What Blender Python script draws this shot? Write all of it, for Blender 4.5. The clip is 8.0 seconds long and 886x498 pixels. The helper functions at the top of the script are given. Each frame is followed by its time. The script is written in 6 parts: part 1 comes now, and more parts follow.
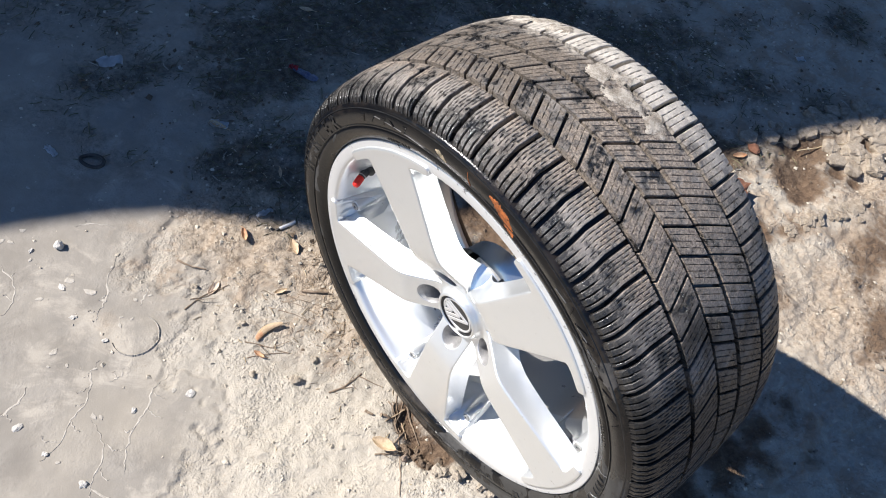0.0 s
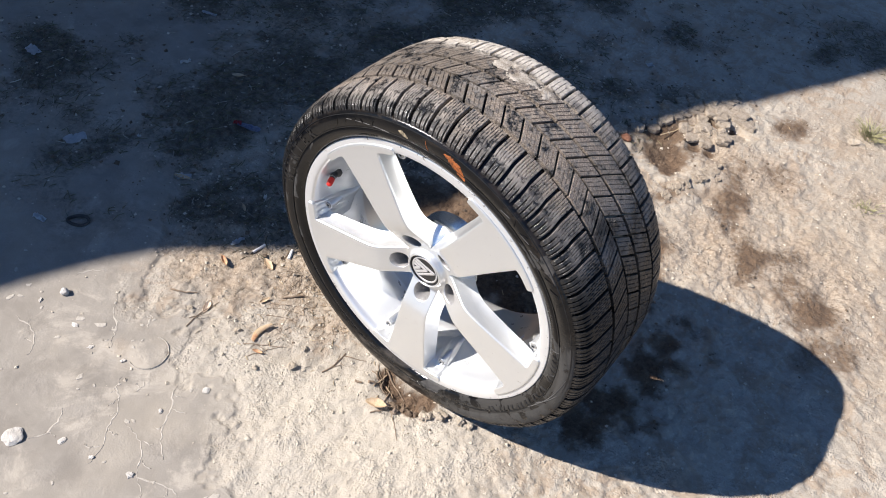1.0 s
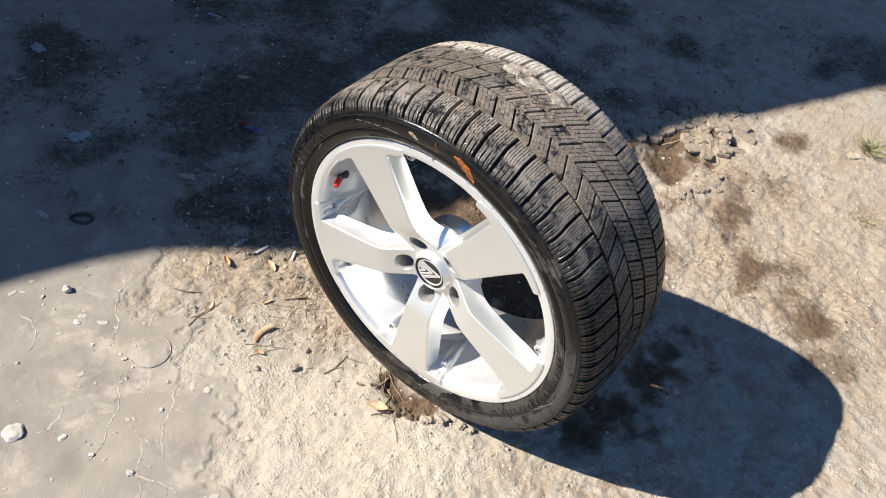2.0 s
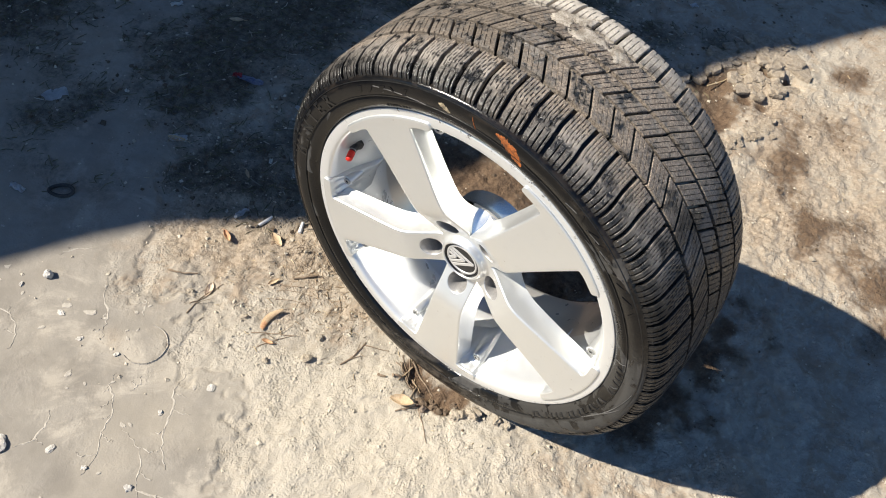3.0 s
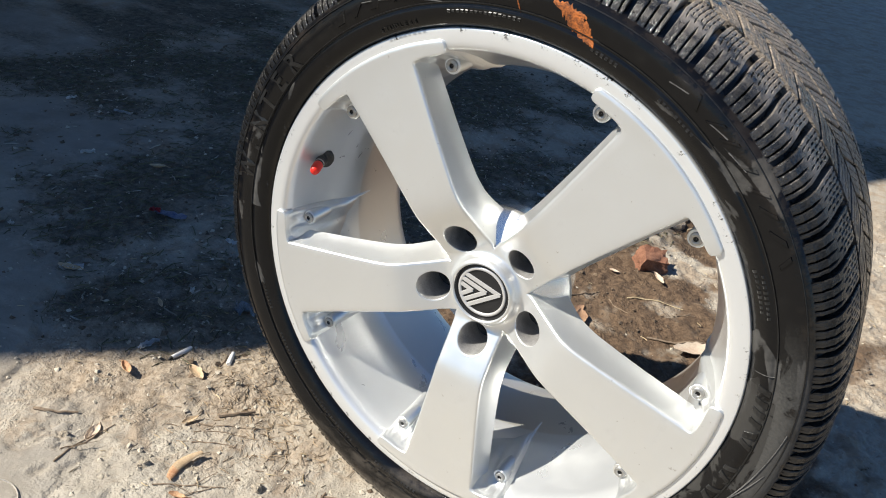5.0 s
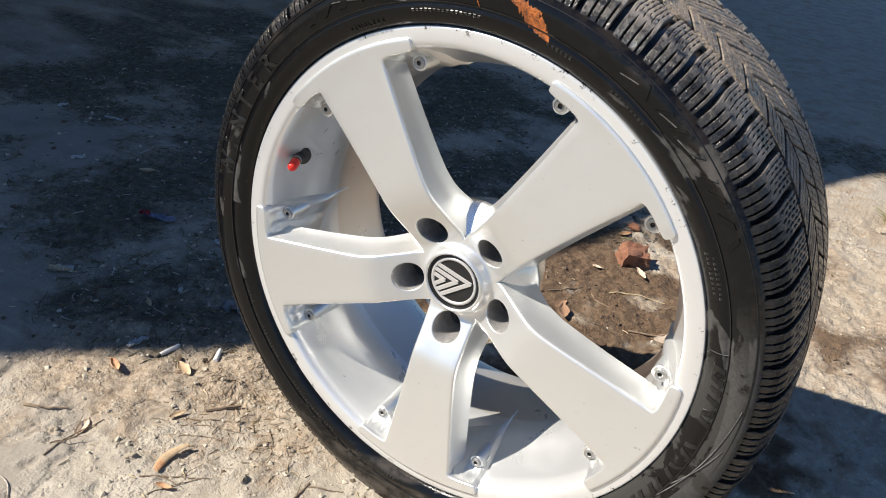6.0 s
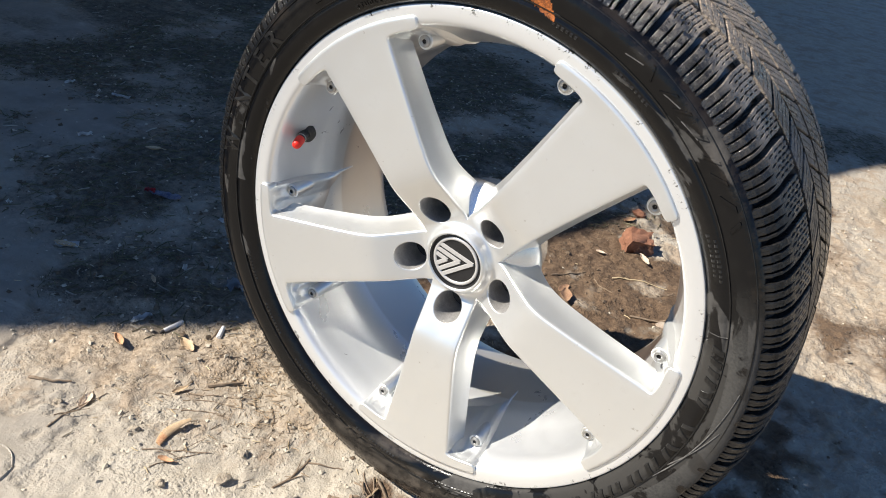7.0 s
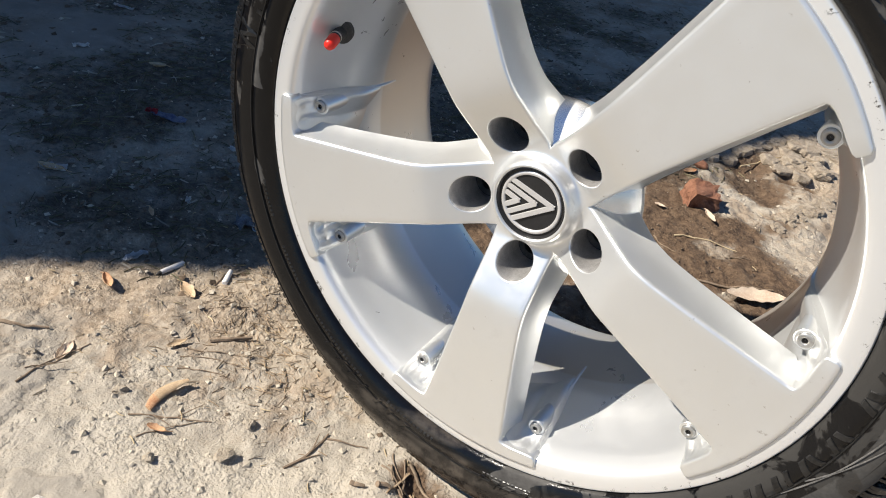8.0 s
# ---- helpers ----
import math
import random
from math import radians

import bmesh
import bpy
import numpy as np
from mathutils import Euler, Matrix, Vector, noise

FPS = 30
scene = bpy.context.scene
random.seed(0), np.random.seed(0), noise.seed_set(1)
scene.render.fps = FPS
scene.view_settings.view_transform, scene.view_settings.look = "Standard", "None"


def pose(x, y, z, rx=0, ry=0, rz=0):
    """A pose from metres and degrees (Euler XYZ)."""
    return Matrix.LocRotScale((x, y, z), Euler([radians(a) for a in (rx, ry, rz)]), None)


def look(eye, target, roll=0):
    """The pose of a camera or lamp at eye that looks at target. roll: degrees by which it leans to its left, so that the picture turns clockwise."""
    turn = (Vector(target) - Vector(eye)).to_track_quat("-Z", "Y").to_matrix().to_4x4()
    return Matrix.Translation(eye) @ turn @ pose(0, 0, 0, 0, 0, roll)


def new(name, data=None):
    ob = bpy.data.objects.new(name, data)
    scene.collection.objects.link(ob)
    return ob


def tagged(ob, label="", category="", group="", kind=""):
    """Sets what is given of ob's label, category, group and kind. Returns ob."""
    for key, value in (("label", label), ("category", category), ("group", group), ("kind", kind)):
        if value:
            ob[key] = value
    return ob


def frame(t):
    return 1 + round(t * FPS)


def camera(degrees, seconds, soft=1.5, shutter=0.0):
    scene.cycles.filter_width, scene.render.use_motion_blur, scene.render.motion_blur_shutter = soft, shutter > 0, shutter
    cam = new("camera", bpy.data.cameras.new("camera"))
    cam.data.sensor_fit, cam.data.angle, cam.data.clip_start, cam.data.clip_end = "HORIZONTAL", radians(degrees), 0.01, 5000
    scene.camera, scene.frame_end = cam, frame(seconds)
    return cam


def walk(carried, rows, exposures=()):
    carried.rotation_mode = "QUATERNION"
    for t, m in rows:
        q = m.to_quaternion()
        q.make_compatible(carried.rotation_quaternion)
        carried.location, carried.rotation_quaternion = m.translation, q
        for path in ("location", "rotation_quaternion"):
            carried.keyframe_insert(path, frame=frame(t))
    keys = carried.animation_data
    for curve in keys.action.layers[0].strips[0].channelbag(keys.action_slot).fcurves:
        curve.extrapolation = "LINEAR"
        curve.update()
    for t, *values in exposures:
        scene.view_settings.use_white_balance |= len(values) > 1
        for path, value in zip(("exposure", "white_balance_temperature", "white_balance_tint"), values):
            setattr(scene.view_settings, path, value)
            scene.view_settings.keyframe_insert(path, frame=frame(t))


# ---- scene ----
cam = camera(59.79, 8.0, soft=1.0)
PATH = [
    (0.0, pose(0.3051, -0.3915, 1.2118, 34.42, -6.55, 49.93)),
    (0.5, pose(0.4108, -0.5151, 1.2873, 36.39, -6.84, 45.16)),
    (1.0, pose(0.4491, -0.6724, 1.3437, 40.75, -6.28, 38.48)),
    (1.2, pose(0.4625, -0.7015, 1.3541, 41.22, -6.66, 40.08)),
    (2.3, pose(0.4151, -0.6797, 1.3186, 41.38, -7.40, 38.74)),
    (2.5, pose(0.3895, -0.6308, 1.3024, 40.88, -5.42, 40.06)),
    (3.0, pose(0.3007, -0.5621, 1.2437, 35.96, -6.19, 38.35)),
    (3.5, pose(0.2120, -0.4919, 1.0400, 38.25, -5.35, 32.81)),
    (4.0, pose(0.2307, -0.4863, 0.7845, 51.85, -5.88, 32.41)),
    (4.5, pose(0.2372, -0.5241, 0.7569, 57.92, -6.95, 31.13)),
    (4.7, pose(0.2398, -0.5582, 0.7527, 58.79, -8.38, 31.93)),
    (5.8, pose(0.2961, -0.5970, 0.7610, 60.65, -7.57, 31.22)),
    (6.0, pose(0.2935, -0.5942, 0.7582, 60.29, -7.76, 31.27)),
    (6.5, pose(0.2991, -0.5981, 0.7535, 59.83, -8.29, 31.82)),
    (7.0, pose(0.2993, -0.5972, 0.7544, 59.12, -8.42, 32.11)),
    (7.5, pose(0.2832, -0.5790, 0.7314, 56.40, -10.74, 33.19)),
    (8.0, pose(0.1923, -0.4901, 0.6452, 55.09, -10.24, 34.13)),
]
LIGHT = [(0.0, 0.85, 6310, 11.5), (1.0, 0.83, 6460, 13.5), (2.5, 0.82, 6880, 9), (3.5, 0.74, 6910, 8.5), (4.0, 0.74, 6810, 8.5), (4.5, 0.725, 6710, 6.5), (6.0, 0.75, 6860, 10), (6.5, 0.77, 6940, 9.5), (7.0, 0.84, 6820, 9.5), (7.5, 0.77, 6860, 10), (8.0, 0.655, 6860, 10)]
walk(cam, PATH, LIGHT)

# ---- world, sun, exposure ----
SUN_FROM = Vector((-0.87, -0.655, 1.0)).normalized()
world = bpy.data.worlds.new("sky")
scene.world = world
world.use_nodes = True
sky = world.node_tree.nodes.new("ShaderNodeTexSky")
sky.sky_type = "NISHITA"
sky.sun_disc = False
sky.ozone_density = 10.0
sky.dust_density = 0.1
sky.sun_elevation = math.asin(SUN_FROM.z)
sky.sun_rotation = math.atan2(SUN_FROM.x, SUN_FROM.y)
back = world.node_tree.nodes["Background"]
back.inputs["Strength"].default_value = 0.072
world.node_tree.links.new(sky.outputs[0], back.inputs[0])
sun = new("sun", bpy.data.lights.new("sun", "SUN"))
sun.data.energy, sun.data.angle, sun.data.color = 5.0, radians(0.55), (1.0, 0.955, 0.89)
sun.matrix_world = look(SUN_FROM * 20, (0, 0, 0))


# ---- materials ----
class Nodes:
    """A short hand for node materials."""

    def __init__(self, name):
        self.mat = bpy.data.materials.new(name)
        self.mat.use_nodes = True
        self.tree = self.mat.node_tree
        self.bsdf = self.tree.nodes["Principled BSDF"]
        self.pos = self.tree.nodes.new("ShaderNodeNewGeometry").outputs["Position"]
        self.obj = self.tree.nodes.new("ShaderNodeTexCoord").outputs["Object"]

    def put(self, socket, value):
        if isinstance(value, bpy.types.NodeSocket):
            self.tree.links.new(value, socket)
        elif isinstance(value, (tuple, list)) and len(value) == 3 and len(socket.default_value) == 4:
            socket.default_value = (*value, 1)
        else:
            socket.default_value = value

    def set(self, **values):
        for key, value in values.items():
            self.put(self.bsdf.inputs[key.replace("_", " ")], value)
        return self

    def noise(self, scale, detail=5.0, rough=0.6, at=None, distort=0.0):
        n = self.tree.nodes.new("ShaderNodeTexNoise")
        self.put(n.inputs["Vector"], at or self.pos)
        for key, value in (("Scale", scale), ("Detail", detail), ("Roughness", rough), ("Distortion", distort)):
            n.inputs[key].default_value = value
        return n.outputs["Fac"]

    def cells(self, scale, feature="F1", at=None, rand=1.0):
        n = self.tree.nodes.new("ShaderNodeTexVoronoi")
        n.feature = feature
        self.put(n.inputs["Vector"], at or self.pos)
        n.inputs["Scale"].default_value = scale
        n.inputs["Randomness"].default_value = rand
        return n.outputs["Distance"]

    def ramp(self, fac, lo, hi, a=0.0, b=1.0):
        n = self.tree.nodes.new("ShaderNodeMapRange")
        n.interpolation_type = "SMOOTHSTEP"
        self.put(n.inputs["Value"], fac)
        for key, value in (("From Min", lo), ("From Max", hi), ("To Min", a), ("To Max", b)):
            n.inputs[key].default_value = value
        return n.outputs["Result"]

    def math(self, kind, a, b=0.0):
        n = self.tree.nodes.new("ShaderNodeMath")
        n.operation = kind
        self.put(n.inputs[0], a)
        self.put(n.inputs[1], b)
        return n.outputs[0]

    def mix(self, fac, a, b):
        n = self.tree.nodes.new("ShaderNodeMix")
        n.data_type = "RGBA"
        self.put(n.inputs[0], fac)
        self.put(n.inputs[6], a)
        self.put(n.inputs[7], b)
        return n.outputs[2]

    def axis(self, vector, name):
        n = self.tree.nodes.new("ShaderNodeSeparateXYZ")
        self.put(n.inputs[0], vector)
        return n.outputs[name]

    def stretch(self, vector, scale):
        n = self.tree.nodes.new("ShaderNodeMapping")
        self.put(n.inputs["Vector"], vector)
        n.inputs["Scale"].default_value = scale
        return n.outputs[0]

    def attribute(self, name):
        n = self.tree.nodes.new("ShaderNodeAttribute")
        n.attribute_name = name
        s = self.tree.nodes.new("ShaderNodeSeparateColor")
        self.put(s.inputs[0], n.outputs["Color"])
        return s.outputs[0], s.outputs[1], s.outputs[2], n.outputs["Alpha"]

    def chance(self):
        return self.tree.nodes.new("ShaderNodeObjectInfo").outputs["Random"]

    def island(self):
        return self.tree.nodes.new("ShaderNodeNewGeometry").outputs["Random Per Island"]

    def bump(self, height, strength=0.3, distance=0.002, under=None):
        n = self.tree.nodes.new("ShaderNodeBump")
        n.inputs["Strength"].default_value, n.inputs["Distance"].default_value = strength, distance
        self.put(n.inputs["Height"], height)
        if under is not None:
            self.put(n.inputs["Normal"], under)
        self.put(self.bsdf.inputs["Normal"], n.outputs[0])
        return n.outputs[0]


def make_ground_material():
    m = Nodes("dry_earth")
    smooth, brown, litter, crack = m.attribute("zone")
    big, mid, fine, grit = m.noise(2.2, 4), m.noise(14, 6), m.noise(90, 6, 0.7), m.noise(420, 3, 0.7)
    screed = m.mix(m.ramp(mid, 0.3, 0.7), (0.250, 0.226, 0.193), (0.305, 0.277, 0.238))
    screed = m.mix(m.ramp(fine, 0.58, 0.75, 0, 0.35), screed, (0.40, 0.36, 0.30))
    screed = m.mix(m.ramp(m.noise(7, 7, 0.7, distort=0.8), 0.54, 0.66, 0, 0.55), screed, (0.47, 0.42, 0.35))
    screed = m.mix(m.ramp(m.noise(9, 6, 0.65, distort=0.5), 0.50, 0.36, 0, 0.45), screed, (0.185, 0.165, 0.14))
    dirt = m.mix(m.ramp(mid, 0.32, 0.68), (0.352, 0.310, 0.252), (0.460, 0.410, 0.340))
    dirt = m.mix(m.ramp(m.noise(38, 5, 0.7), 0.50, 0.68, 0, 0.5), dirt, (0.315, 0.262, 0.197))
    dirt = m.mix(m.ramp(m.math("SUBTRACT", 0.5, crack), 0.1, 0.5, 0, 0.65), dirt, (0.515, 0.465, 0.387))
    dirt = m.mix(m.ramp(fine, 0.5, 0.72, 0, 0.45), dirt, (0.645, 0.587, 0.497))
    dirt = m.mix(m.ramp(fine, 0.42, 0.28, 0, 0.55), dirt, (0.22, 0.165, 0.11))
    dirt = m.mix(m.ramp(grit, 0.36, 0.26, 0, 0.3), dirt, (0.2, 0.15, 0.1))
    earth = m.mix(m.ramp(fine, 0.35, 0.65), (0.085, 0.055, 0.036), (0.160, 0.108, 0.070))
    earth = m.mix(m.ramp(grit, 0.55, 0.7, 0, 0.6), earth, (0.26, 0.18, 0.118))
    # tone of dark litter and trodden soil, also deepening the shade by colour
    shaded_litter = m.mix(m.ramp(m.noise(46, 7, 0.75), 0.36, 0.66), (0.040, 0.034, 0.027), (0.185, 0.158, 0.120))
    shaded_litter = m.mix(m.ramp(grit, 0.60, 0.72, 0, 0.7), shaded_litter, (0.42, 0.37, 0.29))
    patchy = m.math("MULTIPLY", m.ramp(m.noise(13, 7, 0.72, distort=0.6), 0.47, 0.60, 0, 0.55), m.ramp(crack, 0.30, 0.5))
    dirt = m.mix(patchy, dirt, (0.30, 0.212, 0.138))
    duff = m.mix(m.ramp(m.noise(120, 5, 0.7), 0.36, 0.62), (0.225, 0.168, 0.115), (0.43, 0.35, 0.265))
    dirt = m.mix(m.ramp(m.math("ADD", m.math("MULTIPLY", m.math("SUBTRACT", crack, 0.5), 2.0), m.math("MULTIPLY", m.math("SUBTRACT", fine, 0.5), 1.4)), 0.15, 0.9, 0, 0.85), dirt, duff)
    colour = m.mix(smooth, dirt, screed)
    colour = m.mix(m.ramp(big, 0.45, 0.62, 0, 0.25), colour, (0.47, 0.405, 0.31))
    colour = m.mix(m.ramp(m.math("ADD", brown, m.math("MULTIPLY", m.math("SUBTRACT", fine, 0.5), 0.6)), 0.3, 0.7), colour, earth)
    colour = m.mix(m.ramp(m.math("ADD", litter, m.math("MULTIPLY", m.math("SUBTRACT", fine, 0.5), 1.2)), 0.10, 0.95, 0, 0.86), colour, shaded_litter)
    rough_part = m.math("SUBTRACT", 1.0, m.math("MULTIPLY", smooth, 0.85))
    m.set(Base_Color=colour, Roughness=0.93, Specular_IOR_Level=0.2)
    flakes = m.math("ADD", m.ramp(m.noise(30, 6, 0.62), 0.44, 0.54), m.math("ADD", m.ramp(m.noise(58, 5, 0.62), 0.48, 0.58), m.ramp(m.cells(210), 0.15, 0.75, 0.8, 0.0)))
    first = m.bump(m.math("MULTIPLY", m.math("ADD", m.math("MULTIPLY", flakes, m.ramp(mid, 0.4, 0.65, 0.04, 0.26)), m.math("MULTIPLY", fine, 0.28)), rough_part), 0.9, 0.006)
    second = m.bump(m.math("MULTIPLY", grit, rough_part), 0.7, 0.0026, first)
    m.bump(m.noise(900, 2), 0.25, 0.0008, second)
    return m.mat


def make_silver():
    m = Nodes("silver_wheel_paint")
    grime = m.noise(40, 6, 0.65)
    colour = m.mix(m.ramp(grime, 0.55, 0.8, 0, 0.5), (0.755, 0.765, 0.755), (0.68, 0.68, 0.665))
    colour = m.mix(m.ramp(m.noise(160, 3), 0.70, 0.78, 0, 0.5), colour, (0.30, 0.26, 0.22))
    m.set(Base_Color=colour, Metallic=0.74, Roughness=m.ramp(grime, 0.3, 0.8, 0.34, 0.44), Coat_Weight=0.4, Coat_Roughness=0.12)
    m.bump(m.noise(900, 2), 0.04, 0.0004)
    return m.mat


def make_lip_silver():
    m = Nodes("scuffed_silver_lip")
    grime = m.noise(22, 3, 0.5)
    scar = m.ramp(m.noise(48, 6, 0.85), 0.575, 0.62)
    colour = m.mix(grime, (0.80, 0.81, 0.805), (0.75, 0.755, 0.745))
    radius = m.math("POWER", m.math("ADD", m.math("POWER", m.axis(m.obj, "X"), 2.0), m.math("POWER", m.axis(m.obj, "Z"), 2.0)), 0.5)
    outer = m.math("MULTIPLY", m.ramp(radius, 0.2525, 0.2580), m.ramp(m.axis(m.obj, "Y"), 0.02, 0.01))
    outer = m.math("MULTIPLY", outer, m.math("GREATER_THAN", radius, 0.2520))
    colour = m.mix(m.math("MULTIPLY", scar, outer), colour, (0.06, 0.055, 0.05))
    # beige of the deep barrel: the sunlit ground's reflection painted in, with some dirt
    dusty_reflection = m.ramp(m.axis(m.obj, "Y"), 0.097, 0.101, 0, 0.5)
    colour = m.mix(dusty_reflection, colour, (0.50, 0.44, 0.365))
    barrel = m.ramp(m.axis(m.obj, "Y"), 0.010, 0.030)
    smudge = m.noise(16, 5, 0.6, distort=1.2)
    colour = m.mix(m.math("MULTIPLY", barrel, m.ramp(m.noise(210, 3, 0.6), 0.74, 0.79, 0, 0.4)), colour, (0.25, 0.22, 0.19))
    m.set(Base_Color=colour, Metallic=m.ramp(barrel, 0, 1, 0.54, 0.68),
          Roughness=m.math("ADD", 0.29, m.math("MULTIPLY", barrel, m.ramp(smudge, 0.30, 0.70, -0.02, 0.06))), Coat_Weight=0.3, Coat_Roughness=0.1)
    m.bump(m.math("MULTIPLY", barrel, m.noise(26, 3, 0.5)), 0.06, 0.002)
    return m.mat


def make_tread_rubber():
    """Black wet-looking rubber, under a patchy dusty film, with brown mud on the crown and pale dried mud at the back.
    Film and mud fade downwards, which also paints in the shaded lower side.
    """
    m = Nodes("muddy_tread_rubber")
    depth, up = m.axis(m.pos, "Y"), m.axis(m.pos, "Z")
    patch, mid, fine = m.noise(13, 5, 0.6), m.noise(70, 6, 0.72), m.noise(420, 4, 0.7)
    wob = m.math("SUBTRACT", patch, 0.5)
    # height mask: darker rubber lower down stands in for the tyre's shaded side
    high = m.ramp(m.math("ADD", up, m.math("MULTIPLY", wob, 0.30)), 0.48, 0.65)
    ribs = m.math("ADD", m.ramp(depth, 0.010, 0.085), m.math("MULTIPLY", wob, 2.2))
    mud = m.math("MULTIPLY", m.math("MULTIPLY", m.ramp(ribs, 0.15, 0.75, 0.06, 1.0), m.ramp(m.math("ADD", mid, m.math("MULTIPLY", wob, 0.5)), 0.36, 0.56)), m.math("ADD", 0.02, m.math("MULTIPLY", high, 0.98)))
    pale = m.math("MULTIPLY", m.ramp(m.math("ADD", depth, m.math("MULTIPLY", wob, 0.09)), 0.178, 0.208), m.ramp(m.math("ADD", up, m.math("MULTIPLY", wob, 0.30)), 0.52, 0.61))
    pale = m.math("MULTIPLY", pale, m.ramp(m.math("ADD", m.axis(m.pos, "X"), m.math("MULTIPLY", wob, 0.25)), 0.17, 0.06, 0.25, 1.0))
    soil = m.mix(m.ramp(fine, 0.36, 0.66), (0.105, 0.080, 0.060), (0.41, 0.335, 0.26))
    damp = m.math("MULTIPLY", m.ramp(m.math("ADD", m.axis(m.pos, "X"), m.math("MULTIPLY", wob, 0.2)), 0.03, -0.06), m.ramp(depth, 0.05, 0.08))
    soil = m.mix(m.math("MULTIPLY", damp, 0.65), soil, (0.070, 0.054, 0.038))
    soil = m.mix(m.math("MULTIPLY", pale, m.ramp(mid, 0.30, 0.60, 0.65, 1.0)), soil, m.mix(m.ramp(fine, 0.3, 0.7), (0.50, 0.45, 0.38), (0.64, 0.585, 0.50)))
    mud = m.math("MAXIMUM", mud, m.math("MULTIPLY", pale, 0.93))
    film = m.math("MULTIPLY", m.ramp(m.math("ADD", m.math("MULTIPLY", m.noise(24, 5, 0.65), 0.55), m.math("MULTIPLY", mid, 0.45)), 0.40, 0.57), m.math("MULTIPLY", m.ramp(depth, 0.004, 0.026, 0.22, 1.0), m.math("ADD", 0.08, m.math("MULTIPLY", high, 0.92))))
    rubber = m.mix(film, m.mix(m.ramp(fine, 0.4, 0.65), (0.008, 0.0079, 0.0077), (0.025, 0.0243, 0.023)), (0.29, 0.256, 0.22))
    rubber = m.mix(m.math("MULTIPLY", m.ramp(fine, 0.62, 0.74), m.math("ADD", 0.06, m.math("MULTIPLY", high, 0.45))), rubber, (0.29, 0.256, 0.22))
    side = m.ramp(depth, 0.003, -0.003)
    rubber = m.mix(m.math("MULTIPLY", side, 0.85), rubber, (0.010, 0.010, 0.0105))
    m.set(Base_Color=m.mix(m.math("MULTIPLY", mud, 0.95), rubber, soil),
          Roughness=m.math("ADD", m.ramp(m.math("SUBTRACT", m.math("ADD", mid, m.math("MULTIPLY", film, 0.12)), m.math("MULTIPLY", side, 0.2)), 0.32, 0.72, 0.12, 0.52), m.math("MULTIPLY", mud, 0.45)), Specular_IOR_Level=m.math("ADD", m.math("ADD", 0.16, m.math("MULTIPLY", side, 0.30)), m.math("MULTIPLY", high, 0.55)))
    first = m.bump(m.math("ADD", mid, m.math("MULTIPLY", mud, 0.9)), 0.75, 0.0022)
    m.bump(m.math("MULTIPLY", fine, m.ramp(m.math("ADD", mud, film), 0.0, 0.5, 0.15, 1.0)), 0.7, 0.0014, first)
    return m.mat


